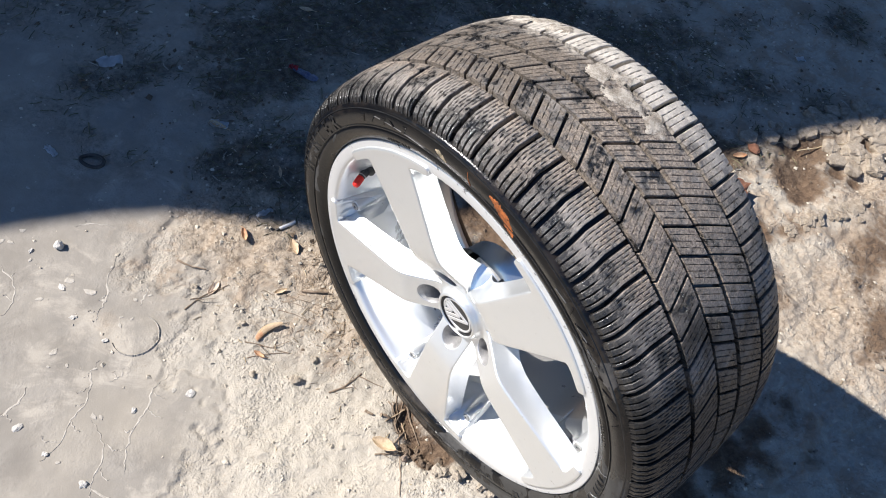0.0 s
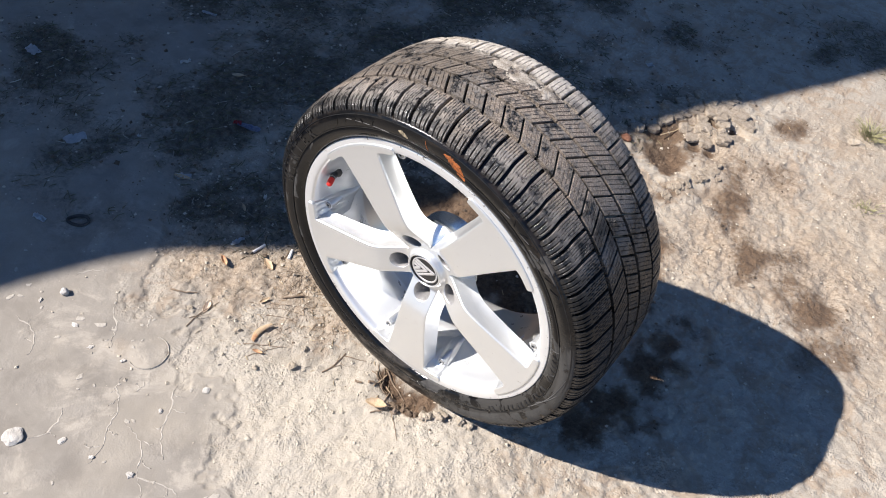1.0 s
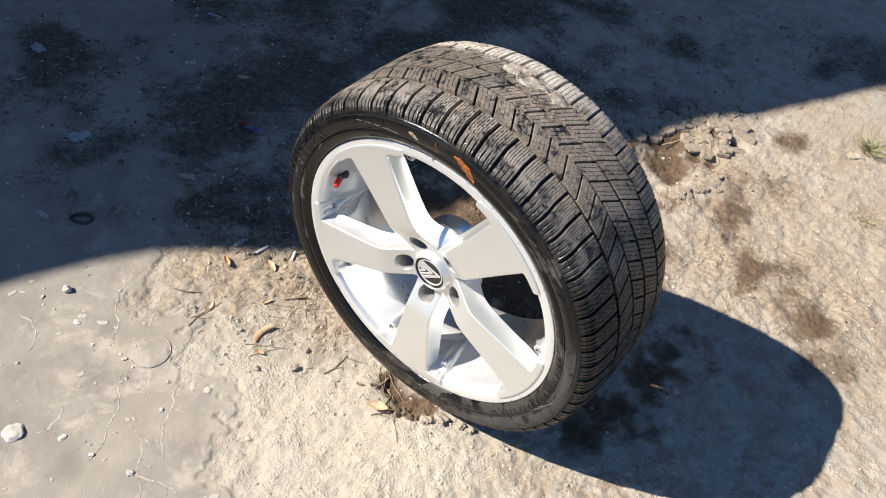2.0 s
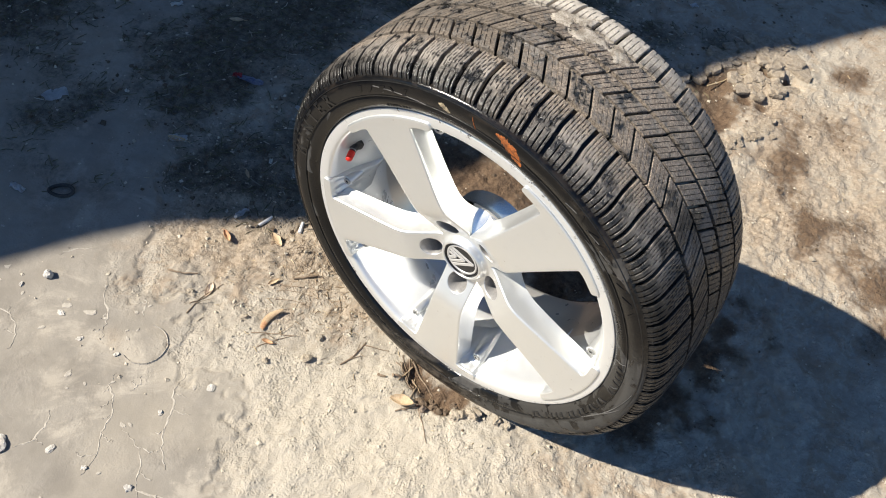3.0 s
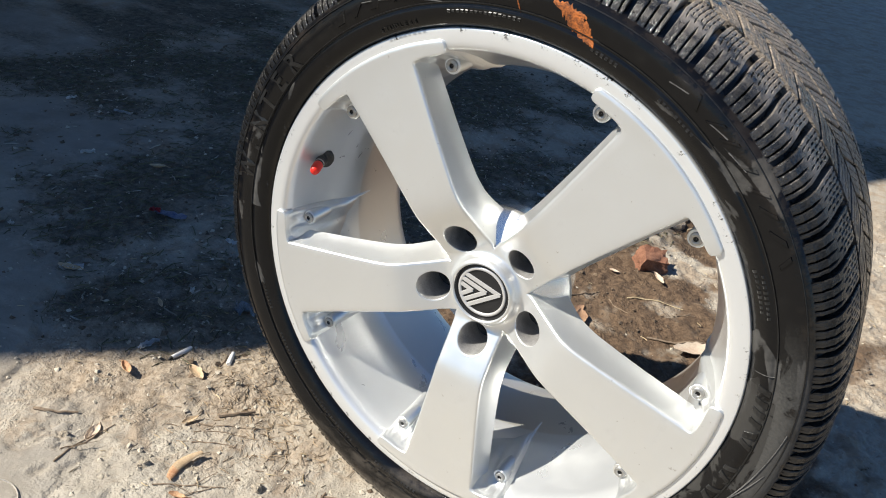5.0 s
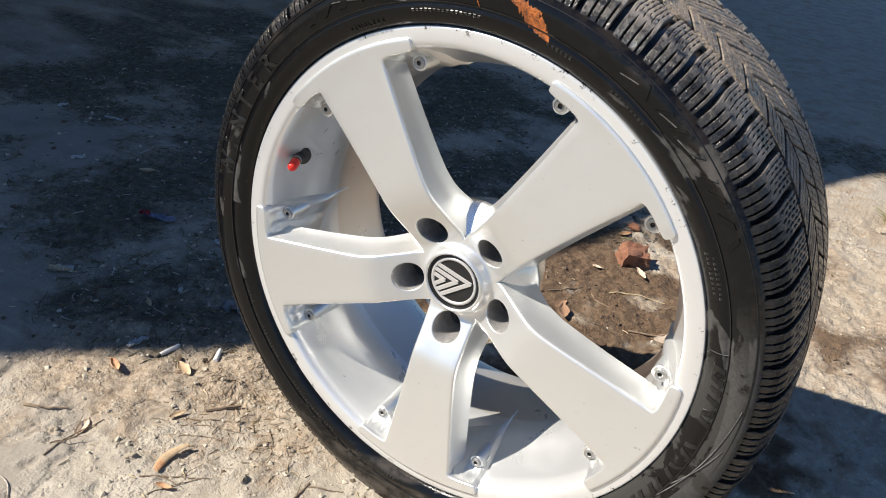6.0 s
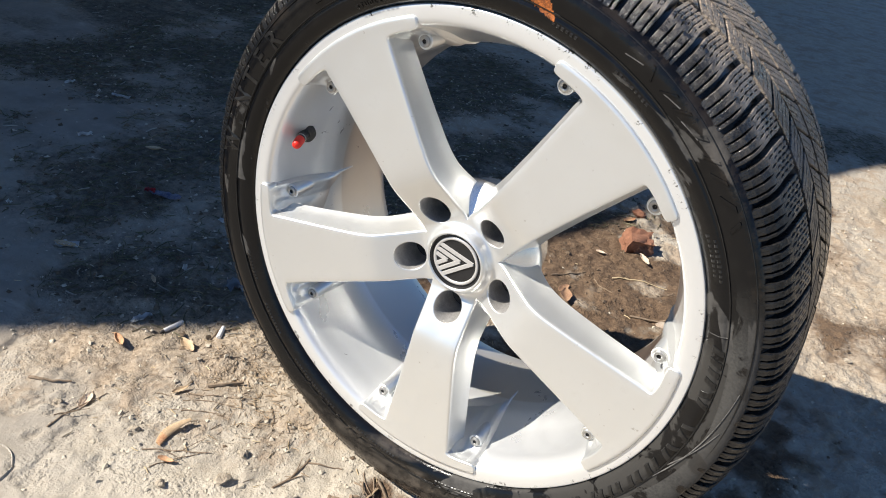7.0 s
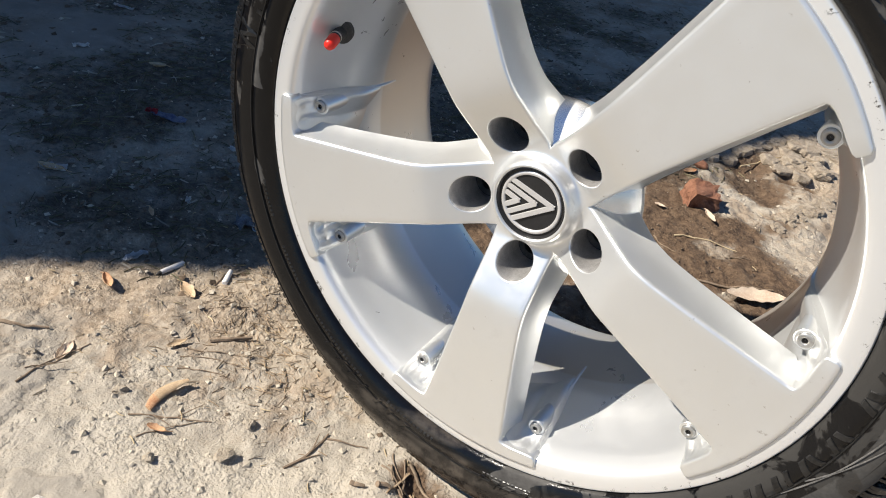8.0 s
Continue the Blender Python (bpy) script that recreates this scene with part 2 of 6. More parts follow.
def make_sidewall_rubber():
    m = Nodes("black_sidewall_rubber")
    mid, fine = m.noise(50, 6, 0.7), m.noise(400, 4)
    radius = m.math("POWER", m.math("ADD", m.math("POWER", m.axis(m.obj, "X"), 2.0), m.math("POWER", m.axis(m.obj, "Z"), 2.0)), 0.5)
    angle = m.math("ARCTAN2", m.axis(m.obj, "Z"), m.axis(m.obj, "X"))
    ring = m.tree.nodes.new("ShaderNodeCombineXYZ")
    m.put(ring.inputs[0], m.math("ADD", m.math("MULTIPLY", angle, 0.11), m.math("MULTIPLY", radius, 0.9)))
    m.put(ring.inputs[1], radius)
    patch = m.noise(30, 3, 0.5, ring.outputs[0], 0.9)
    some = m.math("ADD", m.ramp(m.noise(6.5, 2), 0.46, 0.58, -0.07, 0.05), m.ramp(m.axis(m.obj, "X"), -0.12, 0.12, -0.055, 0.012))
    patch = m.math("ADD", patch, some)
    # matt scuffs, with the sheen of the right side painted in as grey
    scuff_sheen = m.ramp(m.math("ADD", patch, m.math("MULTIPLY", m.math("SUBTRACT", mid, 0.5), 0.12)), 0.57, 0.60)
    black = m.mix(m.ramp(mid, 0.5, 0.8), (0.004, 0.004, 0.0045), (0.011, 0.0108, 0.0105))
    grey = m.mix(m.ramp(mid, 0.3, 0.7), (0.040, 0.039, 0.037), (0.095, 0.091, 0.086))
    low = m.ramp(m.math("ADD", m.axis(m.pos, "Z"), m.math("MULTIPLY", m.math("SUBTRACT", patch, 0.5), 0.16)), 0.070, 0.015)
    colour = m.mix(m.math("MULTIPLY", scuff_sheen, 0.8), black, grey)
    mud = m.math("MULTIPLY", m.ramp(m.math("ADD", radius, m.math("MULTIPLY", m.math("SUBTRACT", patch, 0.5), 0.05)), 0.292, 0.303), m.ramp(mid, 0.42, 0.58))
    colour = m.mix(m.math("MULTIPLY", mud, 0.12), colour, (0.115, 0.085, 0.06))
    colour = m.mix(m.math("MULTIPLY", low, m.ramp(mid, 0.40, 0.58, 0.15, 0.5)), colour, (0.13, 0.11, 0.09))
    slant = m.math("ADD", radius, m.math("MULTIPLY", m.math("SINE", m.math("MULTIPLY", angle, 7.0)), 0.0035))
    band = m.math("MULTIPLY", m.ramp(slant, 0.2885, 0.2895), m.math("MULTIPLY", m.ramp(m.axis(m.obj, "X"), 0.06, 0.16), m.ramp(m.axis(m.obj, "Z"), 0.12, 0.04)))
    stain = m.ramp(m.noise(28, 5, 0.6, distort=0.7), 0.42, 0.50)
    band = m.math("MULTIPLY", band, stain)
    colour = m.mix(m.math("MULTIPLY", band, 0.9), colour, m.mix(m.ramp(fine, 0.35, 0.65), (0.048, 0.047, 0.045), (0.068, 0.066, 0.062)))
    inner = m.math("MULTIPLY", m.ramp(m.axis(m.obj, "X"), 0.04, 0.16), m.ramp(m.axis(m.obj, "Z"), 0.07, 0.03))
    inner = m.math("MULTIPLY", inner, m.ramp(m.noise(24, 4, 0.6, distort=0.8), 0.455, 0.51))
    colour = m.mix(m.math("MULTIPLY", inner, 0.48), colour, (0.072, 0.069, 0.064))
    matt = m.math("MAXIMUM", m.math("MAXIMUM", scuff_sheen, band), m.math("MULTIPLY", inner, 0.6))
    m.set(Base_Color=colour, Roughness=m.ramp(matt, 0, 1, 0.17, 0.55), Specular_IOR_Level=m.ramp(matt, 0, 1, 0.32, 0.16))
    first = m.bump(mid, 0.3, 0.001)
    m.bump(fine, 0.3, 0.0006, first)
    return m.mat


def make_plain(name, a, b, rough=0.6, metal=0.0, scale=60, relief=0.3, height=0.001, spec=0.4, vary=0.0, island=False):
    """Two tones broken up by noise at two scales, with a fine relief."""
    m = Nodes(name)
    n, f = m.noise(scale, 6, 0.65), m.noise(scale * 7, 4, 0.65)
    colour = m.mix(m.ramp(m.math("ADD", m.math("MULTIPLY", n, 0.6), m.math("MULTIPLY", f, 0.4)), 0.35, 0.65), a, b)
    if vary:
        pick = m.island() if island else m.chance()
        colour = m.mix(m.math("MULTIPLY", pick, vary), colour, tuple(c * 0.35 for c in a))
    m.set(Base_Color=colour, Roughness=rough, Metallic=metal, Specular_IOR_Level=spec)
    m.bump(m.math("ADD", n, f), relief, height)
    return m.mat


GROUND = make_ground_material()
SILVER, LIP = make_silver(), make_lip_silver()
TREAD, SIDEWALL = make_tread_rubber(), make_sidewall_rubber()
LETTER = make_plain("raised_rubber", (0.006, 0.006, 0.006), (0.022, 0.0215, 0.021), 0.28, 0, 80, 0.2, 0.0005)
RIDGE = make_plain("worn_ridge", (0.05, 0.049, 0.047), (0.16, 0.155, 0.15), 0.35, 0, 120, 0.2, 0.0005)
BLACK = make_plain("black_gloss", (0.012, 0.012, 0.013), (0.02, 0.02, 0.021), 0.3, 0, 90, 0.05, 0.0003)
CHROME = make_plain("brushed_silver", (0.56, 0.55, 0.535), (0.64, 0.63, 0.615), 0.36, 0.45, 200, 0.05, 0.0003)
SKIRT = make_plain("smooth_silver_flank", (0.76, 0.77, 0.77), (0.80, 0.81, 0.81), 0.27, 0.82, 60, 0.04, 0.0004)
STEEL = make_plain("dull_steel", (0.34, 0.33, 0.31), (0.46, 0.45, 0.43), 0.42, 0.8, 200, 0.1, 0.0003)
RED = make_plain("red_plastic", (0.75, 0.02, 0.012), (0.82, 0.035, 0.02), 0.4, 0, 100, 0.08, 0.0003)
HOLE = make_plain("silver_bore", (0.34, 0.33, 0.32), (0.50, 0.49, 0.48), 0.42, 0.6, 120, 0.3, 0.0006)
STEM_AND_BORE = make_plain("black_rubber_and_bore_depth", (0.02, 0.02, 0.02), (0.06, 0.055, 0.05), 0.6)
ORANGE = make_plain("orange_crayon", (0.012, 0.01, 0.009), (0.60, 0.17, 0.035), 0.8, 0, 120, 0.6, 0.001)
CREAM = make_plain("cream_smear", (0.02, 0.018, 0.015), (0.62, 0.50, 0.32), 0.8, 0, 120, 0.6, 0.001)
BRICK = make_plain("broken_brick", (0.20, 0.085, 0.05), (0.34, 0.165, 0.10), 0.9, 0, 70, 0.9, 0.004)
MUD = make_plain("dried_mud", (0.22, 0.18, 0.135), (0.60, 0.54, 0.455), 0.95, 0, 90, 0.9, 0.003)
STONE = make_plain("pale_stone", (0.52, 0.48, 0.42), (0.70, 0.66, 0.60), 0.9, 0, 90, 0.9, 0.003)
DUST = make_plain("pale_dust", (0.36, 0.325, 0.275), (0.50, 0.455, 0.39), 0.95, 0, 90, 0.6, 0.002)
CLOD = make_plain("dry_clod", (0.42, 0.345, 0.26), (0.60, 0.52, 0.41), 0.95, 0, 70, 1.0, 0.005)
CRUST = make_plain("brown_crust", (0.30, 0.24, 0.175), (0.52, 0.44, 0.345), 0.95, 0, 70, 1.0, 0.005)
CRUMB = make_plain("crumbs", (0.52, 0.45, 0.35), (0.66, 0.59, 0.48), 0.95, 0, 200, 0.6, 0.002, vary=0.45, island=True)
SOIL = make_plain("brown_soil", (0.13, 0.092, 0.062), (0.24, 0.175, 0.12), 0.95, 0, 120, 0.8, 0.003)
SOILCRUMB = make_plain("soil_crumbs", (0.14, 0.098, 0.065), (0.22, 0.16, 0.11), 0.95, 0, 200, 0.6, 0.002, vary=0.6, island=True)
BROWNSTONE = make_plain("brown_stone", (0.20, 0.15, 0.11), (0.32, 0.25, 0.19), 0.85, 0, 90, 0.6, 0.002)
PALELEAF = make_plain("pale_leaf", (0.66, 0.55, 0.42), (0.50, 0.36, 0.26), 0.75, 0, 60, 0.6, 0.002)
POD = make_plain("tan_pod", (0.36, 0.25, 0.15), (0.52, 0.39, 0.25), 0.6, 0, 80, 0.5, 0.001)
BROWNLEAF = make_plain("brown_leaf", (0.22, 0.125, 0.075), (0.34, 0.21, 0.13), 0.8, 0, 60, 0.6, 0.0015)
LEAF = make_plain("dry_leaf", (0.60, 0.47, 0.31), (0.44, 0.30, 0.18), 0.7, 0, 60, 0.5, 0.0015)
RUSSET = make_plain("russet_leaf", (0.36, 0.17, 0.085), (0.56, 0.38, 0.22), 0.7, 0, 70, 0.5, 0.0015)
TWIG = make_plain("grey_brown_twig", (0.16, 0.115, 0.078), (0.30, 0.225, 0.155), 0.85, 0, 150, 0.6, 0.001)
STRAW = make_plain("straw", (0.50, 0.38, 0.22), (0.62, 0.50, 0.32), 0.8, 0, 120, 0.3, 0.001, vary=0.9, island=True)
STALK = make_plain("grey_stalk", (0.36, 0.32, 0.26), (0.55, 0.50, 0.42), 0.85, 0, 120, 0.3, 0.001, vary=1.0, island=True)
BARK = make_plain("bark_fibre", (0.36, 0.25, 0.15), (0.50, 0.38, 0.25), 0.85, 0, 120, 0.3, 0.001, vary=0.9, island=True)
PAPER = make_plain("white_paper", (0.74, 0.72, 0.68), (0.80, 0.78, 0.74), 0.8, 0, 120, 0.3, 0.0008)
FILM = make_plain("grey_plastic_film", (0.62, 0.62, 0.62), (0.76, 0.76, 0.75), 0.4, 0, 60, 0.6, 0.002)
FOIL = make_plain("crumpled_foil", (0.45, 0.52, 0.62), (0.62, 0.66, 0.72), 0.25, 0.8, 120, 0.9, 0.003)
WRAP_BLUE = make_plain("blue_film", (0.10, 0.12, 0.32), (0.42, 0.44, 0.50), 0.35)
WRAP_RED = make_plain("red_film", (0.55, 0.03, 0.04), (0.45, 0.05, 0.06), 0.35)
GRASS = make_plain("dull_grass", (0.095, 0.09, 0.045), (0.21, 0.185, 0.105), 0.8, 0, 60, 0.2, 0.001, vary=0.6, island=True)
TUFT = make_plain("yellowed_grass", (0.26, 0.25, 0.11), (0.46, 0.42, 0.24), 0.8, 0, 60, 0.2, 0.001, vary=0.4, island=True)
PLASTER = make_plain("unseen_plaster", (0.26, 0.26, 0.26), (0.33, 0.33, 0.33), 0.9, 0, 4, 0.4, 0.004)
ROOFING = make_plain("unseen_roofing", (0.06, 0.06, 0.062), (0.10, 0.098, 0.095), 0.85, 0, 8, 0.4, 0.004)


# ---- building helpers ----
def finish(name, bm, material, smooth=True):
    mesh = bpy.data.meshes.new(name)
    bm.normal_update()
    bm.to_mesh(mesh)
    bm.free()
    for m in material if isinstance(material, (list, tuple)) else (material,):
        mesh.materials.append(m)
    mesh.shade_smooth() if smooth else mesh.shade_flat()
    if smooth:
        mesh.set_sharp_from_angle(angle=radians(42))
    return mesh


def part(name, bm, material, parent, label="", smooth=True, at=None):
    ob = new(name, finish(name, bm, material, smooth))
    ob.parent = parent
    if at is not None:
        ob.matrix_basis = at
    return tagged(ob, label)


def thing(name, bm, material, label, category, at=None, group="", kind="", smooth=True):
    ob = new(name, finish(name, bm, material, smooth))
    if at is not None:
        ob.matrix_basis = at
    return tagged(ob, label, category, group, kind)


def lathe(profile, steps=128, closed=False):
    """A turned body about the Y axis; profile: (y, r) from front to back."""
    bm = bmesh.new()
    rings = []
    for y, r in profile:
        rings.append([bm.verts.new((r * math.cos(a), y, r * math.sin(a))) for a in (i * math.tau / steps for i in range(steps))])
    pairs = list(zip(rings, rings[1:])) + ([(rings[-1], rings[0])] if closed else [])
    for a, b in pairs:
        for i in range(steps):
            j = (i + 1) % steps
            bm.faces.new((a[i], b[i], b[j], a[j]))
    bmesh.ops.recalc_face_normals(bm, faces=bm.faces)
    return bm


def smooth_profile(points, n):
    """Points between the given ones, on a smooth curve."""
    out = []
    for i in range(len(points) - 1):
        p = [Vector(points[max(0, min(len(points) - 1, i + k))]) for k in (-1, 0, 1, 2)]
        for s in range(n):
            t = s / n
            out.append(tuple(0.5 * (2 * p[1] + (p[2] - p[0]) * t + (2 * p[0] - 5 * p[1] + 4 * p[2] - p[3]) * t * t + (3 * p[1] - p[0] - 3 * p[2] + p[3]) * t ** 3)))
    return out + [tuple(points[-1])]


def between(x, table):
    xs, ys = zip(*table)
    return float(np.interp(x, xs, ys))


def turn(degrees):
    """A turn in the wheel's plane, anticlockwise as seen from the front."""
    return Matrix.Rotation(-radians(degrees), 4, "Y")


def polar(r, degrees, y):
    return (r * math.cos(radians(degrees)), y, r * math.sin(radians(degrees)))


def rock(size, seed, steps=2, rough=0.28):
    """A broken lump with uneven faces."""
    bm = bmesh.new()
    bmesh.ops.create_icosphere(bm, subdivisions=steps, radius=1)
    for v in bm.verts:
        n = noise.noise(v.co * 1.3 + Vector((seed * 7.1, seed * 3.3, 0))) + 0.5 * noise.noise(v.co * 3.1 + Vector((0, seed * 5.7, 0)))
        v.co *= 1 + rough * n
        v.co.x, v.co.y, v.co.z = v.co.x * size[0], v.co.y * size[1], max(v.co.z, -0.55) * size[2]
    return bm


def rod(points, radius, sides=6, bm=None, wobble=0.0, seed=0):
    """A thin tapering stick along points."""
    bm = bm or bmesh.new()
    rnd = random.Random(seed)
    pts = [Vector(p) for p in points]
    rings = []
    for i, p in enumerate(pts):
        d = (pts[min(i + 1, len(pts) - 1)] - pts[max(i - 1, 0)]).normalized()
        u = d.cross(Vector((0.31, 0.2, 1))).normalized()
        w = d.cross(u)
        r = radius * (1 - 0.45 * i / max(1, len(pts) - 1)) * (1 + wobble * (rnd.random() - 0.5))
        rings.append([bm.verts.new(p + (u * math.cos(a) + w * math.sin(a)) * r) for a in (k * math.tau / sides for k in range(sides))])
    for a, b in zip(rings, rings[1:]):
        for i in range(sides):
            bm.faces.new((a[i], a[(i + 1) % sides], b[(i + 1) % sides], b[i]))
    bm.faces.new(list(reversed(rings[0])))
    bm.faces.new(rings[-1])
    return bm


# ---- ground ----
def lattice(x, y, seed):
    ix, iy = np.floor(x), np.floor(y)
    fx, fy = x - ix, y - iy
    fx, fy = fx * fx * (3 - 2 * fx), fy * fy * (3 - 2 * fy)

    def value(i, j):
        s = np.sin(i * 127.1 + j * 311.7 + seed * 74.7) * 43758.5453
        return s - np.floor(s)
    top = value(ix, iy) * (1 - fx) + value(ix + 1, iy) * fx
    low = value(ix, iy + 1) * (1 - fx) + value(ix + 1, iy + 1) * fx
    return top * (1 - fy) + low * fy - 0.5


def layered(x, y, scale, seed, octaves=4):
    total, size = 0, 1.0
    for k in range(octaves):
        total = total + size * lattice(x * scale + 13.7 * k, y * scale + 7.3 * k, seed + k)
        scale, size = scale * 2.03, size * 0.55
    return total


def blobs(x, y, spots):
    total = 0
    for bx, by, r, *weight in spots:
        total = np.maximum(total, np.exp(-((x - bx) ** 2 + (y - by) ** 2) / (r * r)) * (weight[0] if weight else 1.0))
    return total


EDGE = [(-1.651, 0.919), (-1.226, 0.750), (-0.925, 0.296), (-0.683, -0.028), (-0.623, -0.139), (-0.552, -0.210), (-0.428, -0.227), (-0.316, -0.253), (-0.234, -0.264),
        (-0.093, -0.345), (0.086, -0.436), (0.578, -0.616), (1.892, -1.186)]
DUFF = [(-0.449, -0.025, 0.12), (-0.369, 0.085, 0.10), (-0.290, 0.030, 0.11), (-0.338, 0.030, 0.09), (-0.52, -0.06, 0.10), (-0.20, -0.02, 0.08), (-0.57, 0.02, 0.10), (0.36, 0.82, 0.22, 0.8), (0.56, 0.92, 0.26, 0.8), (0.30, 1.10, 0.20, 0.8), (0.62, 1.22, 0.28, 0.7), (0.24, 0.72, 0.12, 0.7), (0.82, 0.80, 0.28, 0.7), (0.45, 1.50, 0.25, 0.6), (0.15, 1.16, 0.11, 0.9), (0.09, 1.26, 0.12, 0.9)]
CREAM_DIRT = [(-0.10, -0.15, 0.20), (0.02, -0.12, 0.14), (-0.26, -0.24, 0.14), (0.12, -0.10, 0.12), (0.0, -0.30, 0.2)]
# dead grass and dark soil, spread wider to paint the yard's shade deeper
LITTER_SHADE = [(-1.328, 0.128, 0.17), (-0.563, 0.186, 0.17), (-0.630, 0.403, 0.16), (-0.967, 0.611, 0.20), (-0.801, 0.893, 0.25), (-0.448, 0.713, 0.22),
          (-1.02, 0.02, 0.30, 0.42), (-0.86, -0.12, 0.16, 0.38), (-1.28, 0.36, 0.30, 0.42), (-1.70, 0.70, 0.40, 0.45), (-1.30, -0.20, 0.30, 0.35),
          (-0.82, 0.27, 0.20), (-0.76, 0.50, 0.28), (-1.02, 0.80, 0.32), (-0.55, 0.90, 0.26), (-1.40, 0.95, 0.36), (-1.80, 1.20, 0.45), (-0.72, 1.35, 0.42), (-1.25, 1.85, 0.5), (-0.40, 1.75, 0.4, 0.45), (-0.60, 0.10, 0.12),
          (-0.288, 1.174, 0.30), (-0.134, 1.620, 0.30, 0.42), (-1.556, 0.617, 0.25), (-1.096, 1.368, 0.4), (0.298, 2.069, 0.35, 0.40), (0.210, 1.850, 0.07), (0.841, 2.522, 0.3, 0.4),
          (-1.00, 0.23, 0.20, 0.50), (-1.00, 0.44, 0.22, 0.55), (-1.17, 0.49, 0.22, 0.50), (-1.45, 0.80, 0.30, 0.5)]
BROWN = [(-0.10, 0.756, 0.16), (-0.10, 0.90, 0.11), (0.05, 0.777, 0.11), (0.145, 0.66, 0.12), (0.02, 0.468, 0.15), (-0.115, 0.566, 0.24), (0.031, 0.644, 0.19), (-0.222, 0.436, 0.20), (0.026, 0.378, 0.18), (0.18, 0.57, 0.10), (0.08, 0.81, 0.06), (0.14, 0.72, 0.07),
         (-0.005, 1.085, 0.064), (0.030, 1.115, 0.076), (0.055, 1.055, 0.076), (0.085, 1.000, 0.064), (0.098, 0.960, 0.036), (0.113, 1.116, 0.028), (0.156, 1.130, 0.028), (0.11, 1.23, 0.026), (0.177, 1.248, 0.026),
         (-0.035, -0.010, 0.024), (0.000, -0.020, 0.030), (0.030, -0.025, 0.030), (0.056, -0.018, 0.028), (0.022, -0.042, 0.018), (0.050, -0.038, 0.018)]
WASH = [(0.501, 0.797, 0.10), (0.565, 0.775, 0.10), (0.417, 0.876, 0.10), (0.318, 0.798, 0.06, 0.6), (0.296, 0.956, 0.09, 0.8), (0.268, 1.094, 0.09, 0.8), (0.345, 1.18, 0.08, 0.7), (0.242, 1.486, 0.08, 0.7), (0.303, 1.40, 0.09, 0.8), (0.64, 0.70, 0.10, 0.8), (0.36, 0.60, 0.05, 0.5), (0.46, 0.83, 0.09, 0.8), (0.36, 0.92, 0.08, 0.65), (0.57, 0.73, 0.09, 0.8), (0.15, 0.88, 0.06, 0.6), (0.20, 0.80, 0.06, 0.6)]
STAIN = [(0.325, 0.165, 0.075), (0.345, 0.24, 0.10), (0.365, 0.36, 0.09), (0.36, 0.47, 0.08), (0.42, 0.27, 0.06, 0.8), (0.41, 0.42, 0.06, 0.9), (0.40, 0.53, 0.07, 0.8), (0.46, 0.50, 0.05, 0.7), (0.37, 0.60, 0.05, 0.7)]


def zones(x, y, softer=1.0):
    edge = np.interp(x, [p[0] for p in EDGE], [p[1] for p in EDGE])
    smooth = np.clip(0.5 + (edge - y + 0.16 * layered(x, y, 9, 3) + 0.07 * layered(x, y, 34, 5, 4)) / (0.05 * softer), 0, 1)
    brown = np.clip(blobs(x, y, BROWN) * 0.95 + 0.6 * layered(x, y, 14, 11, 4) * (blobs(x, y, BROWN) > 0.12), 0, 1)
    spots = blobs(x, y, LITTER_SHADE)
    litter = np.clip(spots * 0.95 + 1.1 * layered(x, y, 7, 17, 5) * np.clip((spots - 0.12) / 0.3, 0, 1), 0, 1)
    wet = blobs(x, y, STAIN)
    brown = np.maximum(brown, np.clip((wet - 0.20 + 0.42 * layered(x, y, 22, 29, 6)) * 0.95, 0, 0.85) * (wet > 0.05))
    wash = blobs(x, y, WASH)
    brown = np.maximum(brown, np.clip(wash * 0.62 + 0.62 * layered(x, y, 10, 37, 6) * np.clip(wash * 3, 0, 1), 0, 0.66))
    return smooth * (1 - litter), brown, litter


def terrace(h, step):
    """Flat levels with steep broken edges between them."""
    t = h / step
    f = np.floor(t)
    u = np.clip((t - f) / 0.22, 0, 1)
    return (f + u * u * (3 - 2 * u)) * step


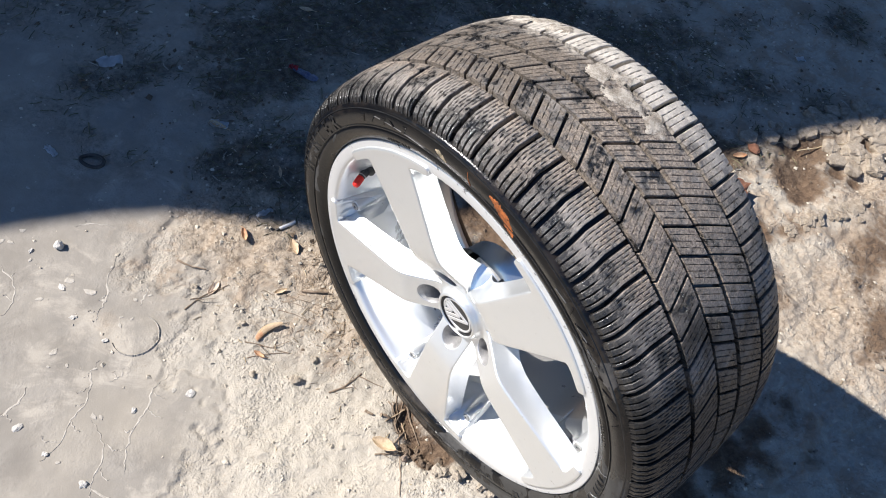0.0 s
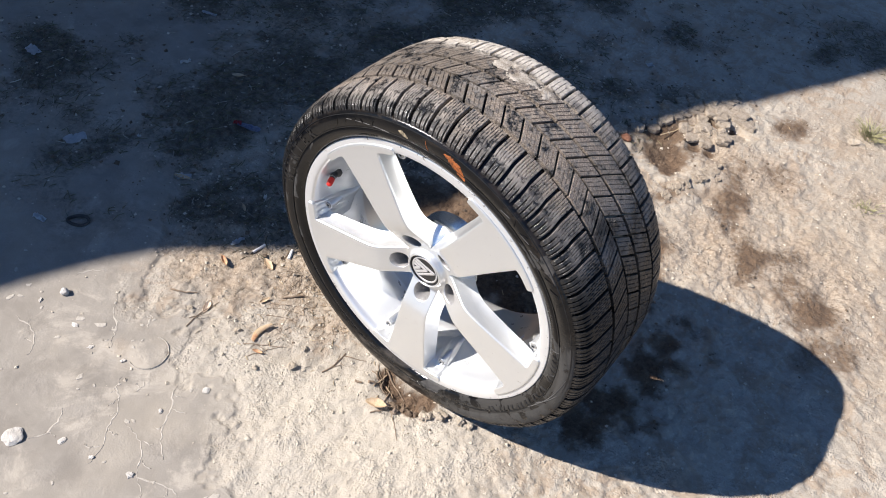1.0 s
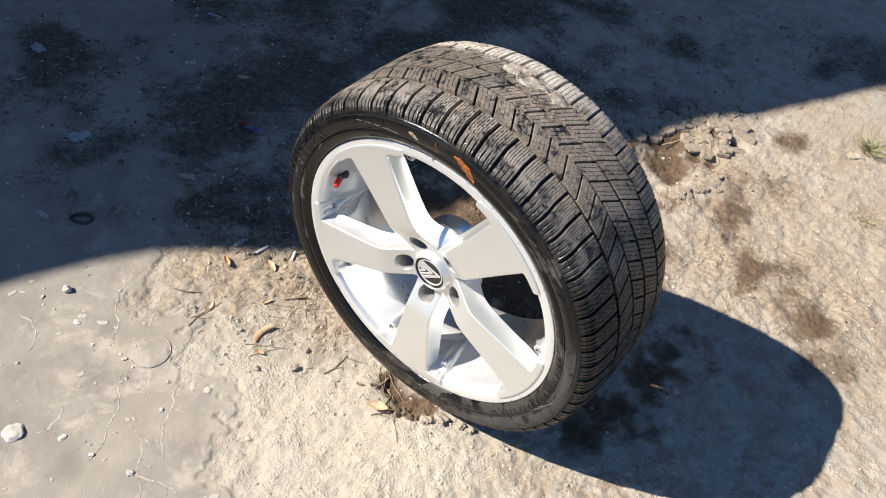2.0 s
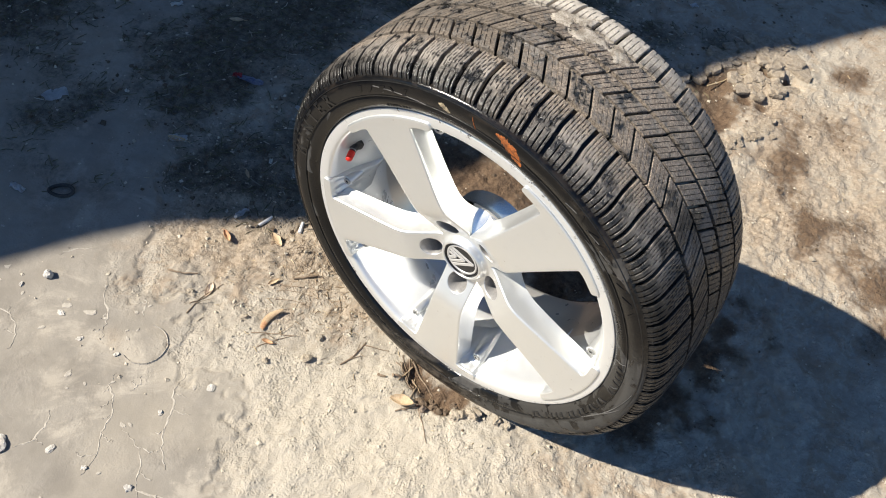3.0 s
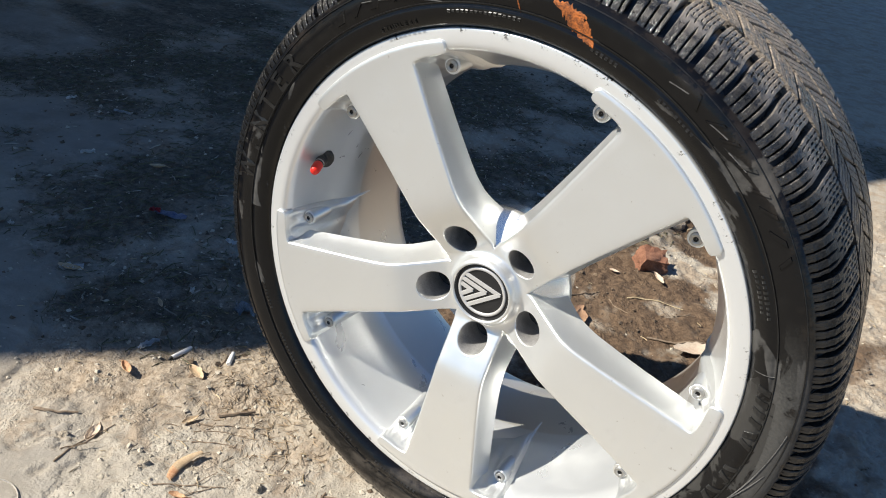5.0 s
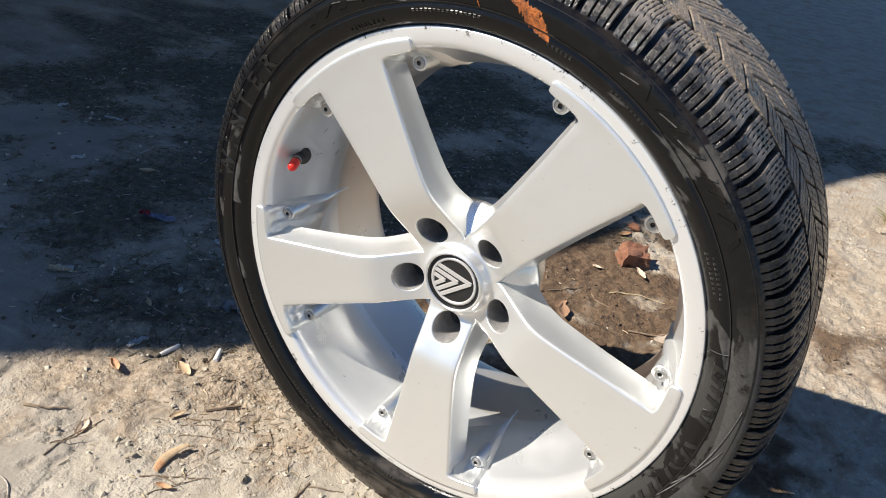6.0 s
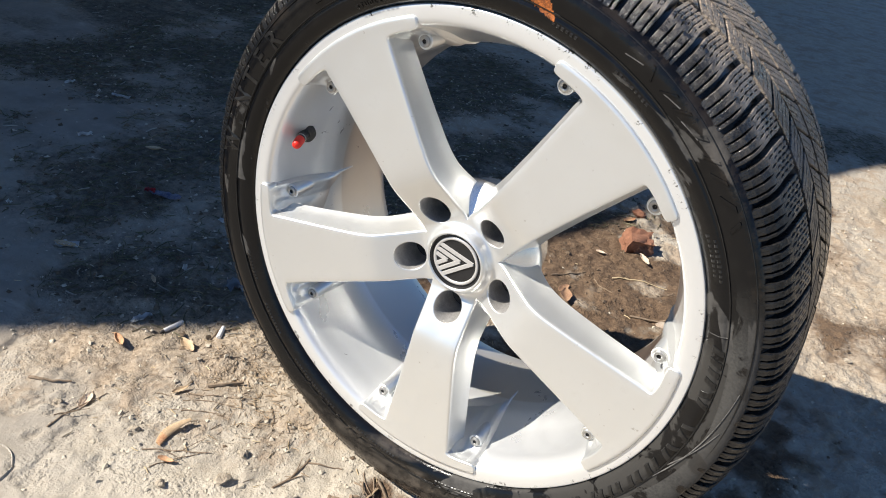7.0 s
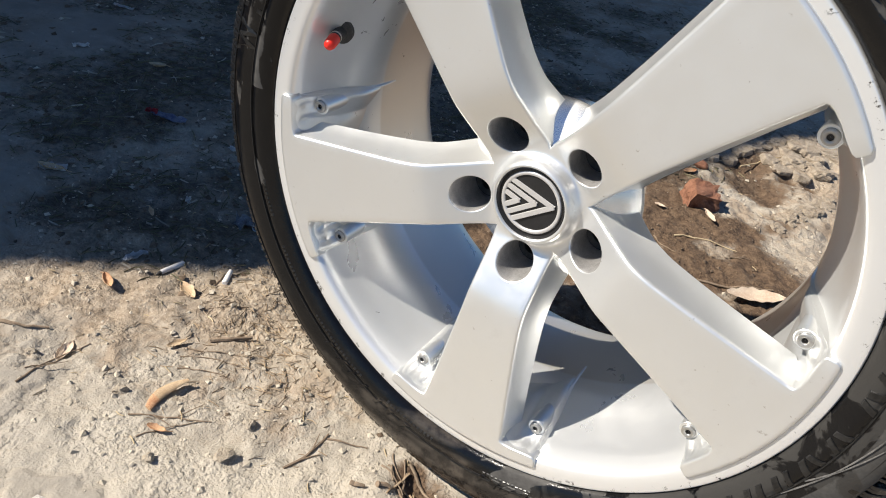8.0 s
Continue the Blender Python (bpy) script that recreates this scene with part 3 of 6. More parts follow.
def ground_z(x, y):
    smooth, brown, litter = zones(x, y)
    rough = (1 - 0.9 * smooth) * (1 - 0.5 * blobs(x, y, CREAM_DIRT))
    flakes = terrace(layered(x, y, 20, 61, 5), 0.15) * 0.0085 + terrace(layered(x, y, 52, 71, 4), 0.22) * 0.0056
    flakes = flakes * np.exp(-(((x - 0.1) ** 2 + (y - 0.5) ** 2) / 2.0) ** 2)
    z = 0.006 * layered(x, y, 2.3, 21, 2) + rough * (0.005 * layered(x, y, 14, 31, 3) + flakes + 0.0022 * np.abs(layered(x, y, 60, 41, 3)) - 0.002)
    z = z + 0.0035 * np.clip((smooth - 0.55) / 0.2, 0, 1)
    print_x, print_y = x + 0.413, y + 0.289
    z = z + 0.0016 * np.clip((0.0375 - np.hypot(print_x, print_y)) / 0.0022, 0, 1) * np.clip((print_x + 0.03) / 0.05, 0, 1)
    crust = np.exp(-(((x - 0.090) / 0.13) ** 2 + ((y - 1.24) / 0.13) ** 2)) + 0.5 * np.exp(-(((x - 0.185) / 0.04) ** 2 + ((y - 0.970) / 0.09) ** 2))
    z = z + crust * (0.012 + 0.03 * np.abs(layered(x, y, 14, 51, 3)))
    z = z - 0.024 * blobs(x, y, [(0.025, 1.095, 0.055), (0.070, 1.010, 0.050), (0.113, 1.112, 0.028), (0.158, 1.128, 0.030), (0.11, 1.23, 0.026, 1.5), (0.177, 1.248, 0.026, 1.5)]) - 0.020 * blobs(x, y, [(0.022, -0.030, 0.028), (-0.015, -0.012, 0.026), (0.05, -0.022, 0.022)])
    flat = np.exp(-((x / 0.10) ** 4 + ((y - 0.115) / 0.125) ** 4))
    near = np.exp(-((x ** 2 + y ** 2) / 9.0))
    return (z * (1 - 0.8 * flat) + 0.0008 * flat) * near


def spread(lo, hi, step, far):
    mid = list(np.arange(lo, hi + step / 2, step))
    out, d, p = [], step, hi
    while p < far:
        d = max(d * 1.16, 0.0) if p > hi + 0.6 else d * 1.012
        p += d
        out.append(p)
    low, d, p = [], step, lo
    while p > -far:
        d = d * 1.16 if p < lo - 0.6 else d * 1.012
        p -= d
        low.append(p)
    return np.array(low[::-1] + mid + out)


def build_ground():
    xs, ys = spread(-0.80, 0.45, 0.0032, 400), spread(-0.62, 0.9, 0.0036, 400)
    gx, gy = np.meshgrid(xs, ys)
    gz = ground_z(gx, gy)
    nx, ny = len(xs), len(ys)
    k = np.arange((nx) * (ny)).reshape(ny, nx)
    faces = np.stack([k[:-1, :-1], k[:-1, 1:], k[1:, 1:], k[1:, :-1]], -1).reshape(-1, 4)
    mesh = bpy.data.meshes.new("ground")
    mesh.from_pydata(np.stack([gx, gy, gz], -1).reshape(-1, 3).tolist(), [], faces.tolist())
    mesh.materials.append(GROUND)
    smooth, brown, litter = zones(gx, gy, 3.2)
    tint = mesh.attributes.new("zone", "FLOAT_COLOR", "POINT")
    tint.data.foreach_set("color", np.stack([smooth, brown, litter, 0.5 + 0.5 * blobs(gx, gy, DUFF) - 0.5 * blobs(gx, gy, CREAM_DIRT)], -1).astype(np.float32).ravel())
    mesh.shade_smooth()
    return tagged(new("ground", mesh), "dry bare earth and grey crusted screed with brown patches", "ground", kind="structure")


ground = build_ground()


def lift(x, y, up=0.0):
    return float(ground_z(np.array([x]), np.array([y]))[0]) + up


# ---- an unseen house, added so that its roof shades the yard ----
def prism(outline, z0, z1):
    bm = bmesh.new()
    low = [bm.verts.new((x, y, z0)) for x, y in outline]
    top = [bm.verts.new((x, y, z1)) for x, y in outline]
    bm.faces.new(low[::-1])
    bm.faces.new(top)
    for i in range(len(low)):
        j = (i + 1) % len(low)
        bm.faces.new((low[i], low[j], top[j], top[i]))
    bmesh.ops.recalc_face_normals(bm, faces=bm.faces)
    return bm


ROOF_Z = 2.6
SHIFT = Vector((0.87, 0.655)) * ROOF_Z
# outline of the shade on the ground, carried back to the added roof's height
SHADE_EAVE = [Vector(p) - SHIFT for p in ((-1.5, -2.2), (-0.80, -0.385), (-0.74, -0.262), (-0.685, -0.172), (-0.61, -0.082), (-0.52, 0.003), (-0.432, 0.098), (-0.066, 1.085), (0.333, 1.865), (2.1, 5.0))]
ALONG = Vector((0.404, 0.915))
AWAY = Vector((-0.915, 0.404))
house = tagged(new("house"), "unseen plain plastered house, its low dark roof added to shade the yard", "house")
house.matrix_basis = Matrix.Translation((*(SHADE_EAVE[3] + AWAY * 2.6), 0))
inv = house.matrix_basis.inverted()
roof = part("roof", prism([tuple(p) for p in SHADE_EAVE] + [tuple(SHADE_EAVE[-1] + AWAY * 5), tuple(SHADE_EAVE[0] + AWAY * 5)], ROOF_Z, ROOF_Z + 0.09), ROOFING, house, smooth=False, at=inv)
a, b = SHADE_EAVE[3] + AWAY * 1.25 - ALONG * 2.2, SHADE_EAVE[3] + AWAY * 1.25 + ALONG * 6.4
part("wall", prism([tuple(a), tuple(b), tuple(b + AWAY * 3.2), tuple(a + AWAY * 3.2)], -0.05, ROOF_Z - 0.003), PLASTER, house, smooth=False, at=inv)


# ---- the wheel ----
HUB_Z = 0.3379
wheel = tagged(new("car_wheel"), "silver five-spoke alloy wheel with muddy black tyre standing on dirt", "car wheel")
LEAN = Matrix.Rotation(radians(-0.725), 4, "X") @ Matrix.Rotation(radians(0.047), 4, "Y")
wheel.matrix_basis = Matrix.Translation((0, 0, HUB_Z)) @ LEAN @ Matrix.Translation((0, 0, -HUB_Z))
CENTRE = Matrix.Translation((0, 0, HUB_Z))
SPOKES = [54.5 + 72 * k for k in range(5)]

rim = part("rim", lathe(smooth_profile([(0.010, 0.2590), (0.003, 0.2606), (-0.0008, 0.2600), (-0.0016, 0.2575), (-0.0012, 0.2480), (0.0004, 0.2430), (0.0035, 0.2405)], 3)
                        + smooth_profile([(0.012, 0.2385), (0.03, 0.2345), (0.055, 0.2265), (0.075, 0.2180), (0.10, 0.2120), (0.15, 0.2110), (0.18, 0.2130), (0.194, 0.2165)], 3)
                        + [(0.1952, 0.2190)] + smooth_profile([(0.198, 0.2215), (0.2075, 0.2300), (0.2135, 0.2400), (0.2165, 0.2480), (0.2175, 0.2570), (0.2155, 0.2600), (0.212, 0.2585)], 2)
                        + [(0.205, 0.245), (0.19, 0.236), (0.16, 0.228), (0.10, 0.222), (0.075, 0.226), (0.05, 0.236), (0.02, 0.246)], 160, True), LIP, wheel, at=CENTRE)


FACE = smooth_profile([(0.028, 0.0190), (0.0335, 0.0192), (0.0360, 0.0210), (0.0378, 0.0245), (0.0400, 0.0278), (0.0430, 0.0284), (0.0480, 0.0262), (0.0540, 0.0231), (0.060, 0.0200), (0.070, 0.0148), (0.080, 0.0097),
                       (0.087, 0.0063), (0.093, 0.0040), (0.100, 0.0024), (0.110, 0.0012), (0.122, 0.0006), (0.135, 0.0001), (0.160, -0.0005), (0.200, -0.0016), (0.2345, -0.0030), (0.2475, -0.0040), (0.2500, -0.0034), (0.26, -0.003)], 4)


def face_y(along):
    return between(along, FACE)


def hub_y(x, z):
    r = math.hypot(x, z)
    return face_y(r if r < 0.042 else max(x, 0.042))


def half_angle(r):
    if r < 0.2330:
        w = between(r, [(0.0765, 0.0250), (0.09, 0.0250), (0.11, 0.0262), (0.14, 0.0295), (0.17, 0.0330), (0.20, 0.0367), (0.2330, 0.0412)])
        return math.degrees(math.asin(w / r))
    return between(r, [(0.2330, 10.2), (0.2355, 10.7), (0.2370, 11.9), (0.2380, 14.0), (0.2386, 17.4), (0.2393, 18.6), (0.2404, 19.0), (0.2470, 19.0), (0.2484, 18.7), (0.2492, 18.2)])


def spoke_mesh():
    """One spoke in one piece: its part of the hub with the hole for a wheel bolt, the blade and the head along the rim."""
    bm = bmesh.new()
    lug, bore = Vector((0.0582, 0.0)), 0.0167
    inner = [Vector((0.0330 * math.cos(radians(a)), 0.0330 * math.sin(radians(a)))) for a in np.linspace(-36, 36, 25)]
    valley = [Vector((r * math.cos(radians(36)), r * math.sin(radians(36)))) for r in (0.0352, 0.0375, 0.0400, 0.0425, 0.0450)]
    edge = [Vector((0.0415, 0.0262)), Vector((0.0470, 0.0257)), Vector((0.053, 0.0253)), Vector((0.059, 0.0251)), Vector((0.065, 0.0250)), Vector((0.071, 0.0250))]
    cross = [Vector((0.0765, z)) for z in np.linspace(0.0250, -0.0250, 13)]
    outline = inner + valley + edge + cross + [Vector((p.x, -p.y)) for p in edge[::-1]] + [Vector((p.x, -p.y)) for p in valley[::-1]]
    rings = []
    for f in (1.0, 0.86, 0.70, 0.52, 0.36, 0.22, 0.12, 0.05, 0.0):
        row = []
        for p in outline:
            d = (p - lug).normalized() * bore
            q = lug + d + (p - lug - d) * f
            row.append(bm.verts.new((q.x, hub_y(q.x, q.y), q.y)))
        rings.append(row)
    for drop, grow in ((0.0006, -0.0005), (0.0022, -0.0010), (0.010, -0.0018), (0.034, -0.0026), (0.0345, -0.0080), (0.055, -0.0081)):
        row = []
        for p in outline:
            d = (p - lug).normalized() * (bore + grow)
            q = lug + d
            level = hub_y(q.x, q.y) if drop < 0.02 else hub_y(lug.x, 0)
            row.append(bm.verts.new((q.x, level + drop, q.y)))
        rings.append(row)
    n = len(outline)
    for k, (a, b) in enumerate(zip(rings, rings[1:])):
        for i in range(n):
            f = bm.faces.new((a[i], a[(i + 1) % n], b[(i + 1) % n], b[i]))
            # the bore's end is coloured black for the darkness of its depth
            f.material_index = 2 if k >= 12 else (1 if k >= 9 else 0)
    bm.faces.new(rings[-1]).material_index = 2
    start = len(inner) + len(valley) + len(edge)
    rs = [0.0765, 0.080, 0.084, 0.088, 0.092, 0.096, 0.100, 0.104, 0.108, 0.113, 0.120, 0.128, 0.14, 0.155, 0.17, 0.185, 0.20, 0.215, 0.225, 0.2330, 0.2355, 0.2370, 0.2380, 0.2386, 0.2393, 0.2404,
          0.2430, 0.2452, 0.2470, 0.2484, 0.2492]
    fr = [f for f in np.linspace(1, -1, 13)]
    grid = [[rings[0][start + i] for i in range(13)]]
    for r in rs[1:]:
        a = half_angle(r)
        straight = max(0.0, min(1.0, (0.20 - r) / 0.08))
        row = []
        for f in fr:
            w = r * math.sin(radians(a)) * f
            flat = Vector((r, 0, w))
            bent = Vector(polar(r, a * f, 0))
            p = flat * straight + bent * (1 - straight)
            p.y = face_y(r)
            row.append(bm.verts.new(p))
        grid.append(row)
    for a, b in zip(grid, grid[1:]):
        for i in range(12):
            bm.faces.new((a[i], a[i + 1], b[i + 1], b[i]))
    e0 = len(inner) + len(valley) - 1
    chain = [rings[0][e0 + i] for i in range(len(edge) + 1)] + [row[0] for row in grid] + grid[-1][1:-1] + [row[-1] for row in grid[::-1]]
    far = start + 13
    chain += [rings[0][far + i] for i in range(len(edge) + 1)]
    flat = [Vector((v.co.x, v.co.z)) for v in chain]
    outs = []
    for i in range(len(chain)):
        if i in (0, len(chain) - 1):
            outs.append(flat[i].normalized())
            continue
        d = Vector((0, 0))
        for a, b in ((flat[i - 1], flat[i]), (flat[i], flat[i + 1])):
            e = (b - a).normalized()
            d += Vector((-e.y, e.x))
        outs.append(d.normalized())
    base = [v.co.copy() for v in chain]

    def deep(r):
        return between(r, [(0.040, 0.046), (0.050, 0.045), (0.065, 0.043), (0.085, 0.038), (0.12, 0.033), (0.17, 0.030), (0.225, 0.028), (0.2365, 0.024), (0.2395, 0.012), (0.252, 0.006)])

    def flare(r):
        return between(r, [(0.045, 0.011), (0.07, 0.010), (0.10, 0.0085), (0.15, 0.0072), (0.225, 0.0062), (0.2365, 0.001), (0.252, 0.0004)])

    def bevel(r):
        return between(r, [(0.045, 0.72), (0.228, 0.72), (0.237, 0.42), (0.25, 0.40)])
    last = chain
    for out, back, side, down in ((0.0012, 0.0003, 0, 0), (0.0024, 0.0011, 0, 0), (0.0033, 0.0024, 0, 0), (0.0038, 0.0042, 0, 0), (0.0041, 0.0066, 0, 0), (0.0042, 0.004, 0.25, 0.45), (0.0042, 0.0, 0.6, 0.8), (0.0042, 0.0, 1.0, 1.0)):
        made = []
        for p, o in zip(base, outs):
            r = math.hypot(p.x, p.z)
            q = out * bevel(r) + side * flare(r)
            made.append(bm.verts.new((p.x + o.x * q, p.y + back * bevel(r) + down * deep(r), p.z + o.y * q)))
        for i in range(len(chain) - 1):
            bm.faces.new((last[i], last[i + 1], made[i + 1], made[i]))
        last = made
    bmesh.ops.recalc_face_normals(bm, faces=bm.faces)
    return bm


def soft(mesh, angle):
    mesh.set_sharp_from_angle(angle=radians(angle))


first_spoke = part("spoke", spoke_mesh(), [SILVER, HOLE, STEM_AND_BORE], wheel, at=CENTRE @ turn(SPOKES[0]))
soft(first_spoke.data, 75)
for mid in SPOKES[1:]:
    ob = new("spoke", first_spoke.data)
    ob.parent, ob.matrix_basis = wheel, CENTRE @ turn(mid)
part("hub_collar", lathe(smooth_profile([(0.0290, 0.0402), (0.0255, 0.0380), (0.0215, 0.0364), (0.0186, 0.0346), (0.0174, 0.0330), (0.0174, 0.0320), (0.0182, 0.0311), (0.0200, 0.0305)], 3), 96), SILVER, wheel, at=CENTRE)
def hub_skirt():
    """The hub's flank between the spokes, open where the bolt holes run through."""
    bm = lathe([(0.034, 0.036)] + smooth_profile([(0.0305, 0.0430), (0.0335, 0.0500), (0.0395, 0.0585), (0.0465, 0.0680), (0.053, 0.0750), (0.058, 0.0795)], 3) + [(0.061, 0.0800), (0.066, 0.076), (0.080, 0.068), (0.105, 0.066), (0.105, 0.036), (0.09, 0.034)], 120)
    gone = []
    for f in bm.faces:
        c = f.calc_center_median()
        a = math.degrees(math.atan2(c.z, c.x))
        if c.y < 0.070 and min(abs((a - m + 180) % 360 - 180) for m in SPOKES) < 20.5:
            gone.append(f)
    bmesh.ops.delete(bm, geom=gone, context="FACES")
    return bm


part("hub_pad", hub_skirt(), SKIRT, wheel, at=CENTRE)


def cap_mesh():
    return lathe(smooth_profile([(0.0195, 0.0312), (0.0188, 0.0302), (0.0205, 0.0293), (0.0215, 0.0288)], 3) + [(0.0216, 0.022), (0.0214, 0.010), (0.0214, 0.0002)], 96)


cap = part("centre_cap", cap_mesh(), BLACK, wheel, "round black centre cap with a silver ring emblem", at=CENTRE)
part("emblem_ring", lathe(smooth_profile([(0.0217, 0.0272), (0.0204, 0.0268), (0.0200, 0.0254), (0.0204, 0.0240), (0.0217, 0.0236)], 2), 96), CHROME, cap, "raised silver ring")


def bar(x0, z0, x1, z1, w, y0=0.0214, y1=0.0202):
    """A short raised bar of the emblem."""
    bm = bmesh.new()
    a, b = Vector((x0, z0)), Vector((x1, z1))
    d = (b - a).normalized()
    s = Vector((-d.y, d.x)) * w / 2
    low = [bm.verts.new((p.x, y0, p.y)) for p in (a - s, b - s, b + s, a + s)]
    t = s * 0.8
    top = [bm.verts.new((p.x, y1, p.y)) for p in (a - t, b - t, b + t, a + t)]
    bm.faces.new(top)
    for i in range(4):
        bm.faces.new((low[i], low[(i + 1) % 4], top[(i + 1) % 4], top[i]))
    bmesh.ops.recalc_face_normals(bm, faces=bm.faces)
    return bm


# plain nested chevrons stand for the badge, turned with the wheel
for tip in (0.0205, 0.0050, -0.0105):
    for side in (-1, 1):
        slope, arm = 0.46, 0.003
        while math.hypot(tip - arm, slope * arm) < 0.0240:
            arm += 0.0002
        part("emblem_stroke", bar(tip, -side * 0.0006, tip - arm, side * slope * arm, 0.0046, 0.0214, 0.0202 + 0.00008 * side), CHROME, cap, smooth=False, at=turn(14))


def wedge_mesh(s):
    """The foot of a spoke on the rim's inner wall, with the raised seat of its screw."""
    bm = bmesh.new()
    wall = [(-0.001, 0.2404), (0.004, 0.2398), (0.012, 0.2385), (0.03, 0.2345), (0.055, 0.2265), (0.075, 0.2180), (0.10, 0.2120), (0.125, 0.2113)]
    high = [(0, 0.0030), (0.06, 0.0048), (0.14, 0.0066), (0.25, 0.0086), (0.40, 0.0098), (0.55, 0.0096), (0.70, 0.0078), (0.82, 0.0050), (0.92, 0.0018), (1.0, -0.0012)]
    angles = [6.5, 9, 11, 12.2, 13.0, 13.6, 14.2, 14.8, 15.4, 16.0, 16.6, 17.2, 17.8, 18.2, 18.7, 19.0]
    grid = []
    for t in (0, 0.05, 0.10, 0.15, 0.20, 0.26, 0.32, 0.40, 0.50, 0.60, 0.70, 0.78, 0.86, 0.93, 1.0):
        row = []
        for a in angles:
            y = -0.001 + t * 0.092 * between(a, [(6.5, 0.80), (14, 0.96), (19, 1.16)])
            down = 0.0 if a < 18.1 else (0.0006 if a < 18.5 else (0.0020 if a < 18.9 else 0.0040))
            groove = 0.0070 * math.exp(-((a - 13.4) / 1.2) ** 2) * min(1, max(0, y - 0.004) / 0.012) * max(0, 1 - t)
            dish = 0.0050 * math.exp(-((a - 16.6) / 1.7) ** 2 - ((y - 0.016) / 0.010) ** 2)
            row.append(bm.verts.new(polar(between(y, wall) - between(t, high) + down + groove + dish, a * s, y)))
        y = -0.001 + t * 0.092 * 1.16
        row.append(bm.verts.new(polar(between(y, wall) + 0.004, 19.2 * s, y)))
        grid.append(row)
    for a, b in zip(grid, grid[1:]):
        for i in range(len(a) - 1):
            bm.faces.new((a[i], a[i + 1], b[i + 1], b[i]))
    # a thin rib runs on from the foot's edge along the barrel
    rib = []
    for y in np.linspace(0.006, 0.118, 13):
        r, tall = between(y, wall), (0.0062 * (1 - (y / 0.122) ** 2) + 0.0004) * max(0.0, min(1.0, (y - 0.010) / 0.025))
        rib.append([bm.verts.new(polar(q, a * s, y)) for q, a in ((r + 0.003, 18.1), (r - tall, 18.75), (r - tall * 1.05, 18.95), (r - tall * 0.9, 19.15), (r + 0.003, 19.6))])
    for a, b in zip(rib, rib[1:]):
        for i in range(4):
            bm.faces.new((a[i], a[i + 1], b[i + 1], b[i]))
    # seat: a half-round boss along the wheel's axis
    c = Vector(polar(0.2243, 16.9 * s, 0))
    rings = []
    for y, r in ((0.0222, 0.0055), (0.0222, 0.0076), (0.0228, 0.0082), (0.030, 0.0082), (0.050, 0.0072), (0.072, 0.0056), (0.086, 0.0020)):
        rings.append([bm.verts.new((c.x + r * math.cos(t), y, c.z + r * math.sin(t))) for t in (i * math.tau / 20 for i in range(20))])
    for a, b in zip(rings, rings[1:]):
        for i in range(20):
            bm.faces.new((a[i], a[(i + 1) % 20], b[(i + 1) % 20], b[i]))
    bm.faces.new(rings[0])
    bmesh.ops.recalc_face_normals(bm, faces=bm.faces)
    return bm


def screw_mesh():
    bm = lathe([(0.0216, 0.0002), (0.0216, 0.0019), (0.0204, 0.0022), (0.0197, 0.0032), (0.0197, 0.0050), (0.0204, 0.0058), (0.0222, 0.0060)], 24)
    for f in bm.faces:
        f.material_index = 1 if max(math.hypot(v.co.x, v.co.z) for v in f.verts) < 0.0024 else 0
    return bm


wedge_data = {s: finish("spoke_foot", wedge_mesh(s), SILVER) for s in (1, -1)}
screw_data = finish("screw", screw_mesh(), [STEEL, BLACK])
for mid in SPOKES:
    for s in (1, -1):
        foot = new("spoke_foot", wedge_data[s])
        foot.parent, foot.matrix_basis = wheel, CENTRE @ turn(mid)
        bolt = new("screw", screw_data)
        c = turn(mid) @ Vector(polar(0.2243, 16.9 * s, 0))
        bolt.parent, bolt.matrix_basis = wheel, CENTRE @ Matrix.Translation(c)

# valve
base, tip = Vector(polar(0.2335, 164.7, 0.0390)), Vector(polar(0.2218, 165.0, 0.011))
way = (tip - base).normalized()
stem_at = CENTRE @ Matrix.Translation(base) @ way.to_track_quat("Y", "Z").to_matrix().to_4x4()
stem = part("valve_stem", lathe([(-0.004, 0.0002), (-0.004, 0.0118), (0.0005, 0.0116), (0.0022, 0.0092), (0.0030, 0.0068), (0.0095, 0.0060), (0.0100, 0.0054), (0.0140, 0.0050), (0.0150, 0.0040), (0.018, 0.0040), (0.018, 0.0002)], 32), STEM_AND_BORE, wheel, at=stem_at)
part("stem_collar", lathe([(0.0112, 0.0050), (0.0114, 0.0056), (0.0126, 0.0056), (0.0128, 0.0050)], 32), STEEL, stem, "thin steel collar")
part("valve_cap", lathe([(0.0150, 0.0002), (0.0150, 0.0050), (0.0163, 0.0055), (0.0262, 0.0053), (0.0295, 0.0045), (0.0310, 0.0027), (0.0313, 0.0002)], 32), RED, stem, "bright red plastic valve cap")

# ---- tyre ----
CARCASS = [(0.006, 0.2592), (0.000, 0.2612), (-0.0035, 0.2635), (-0.0065, 0.2680), (-0.0088, 0.2735), (-0.0092, 0.2775), (-0.0082, 0.2803), (-0.0088, 0.2830), (-0.0102, 0.2890),
           (-0.0108, 0.2950), (-0.0098, 0.3010), (-0.0075, 0.3060), (-0.0040, 0.3085), (0.000, 0.3100), (0.007, 0.3145), (0.018, 0.3190), (0.035, 0.3225), (0.070, 0.3245),
           (0.120, 0.3250), (0.170, 0.3245), (0.205, 0.3225), (0.222, 0.3190), (0.233, 0.3145), (0.240, 0.3100), (0.2455, 0.3040), (0.249, 0.2960), (0.2485, 0.2870), (0.243, 0.2775),
           (0.230, 0.2680), (0.214, 0.2598)]


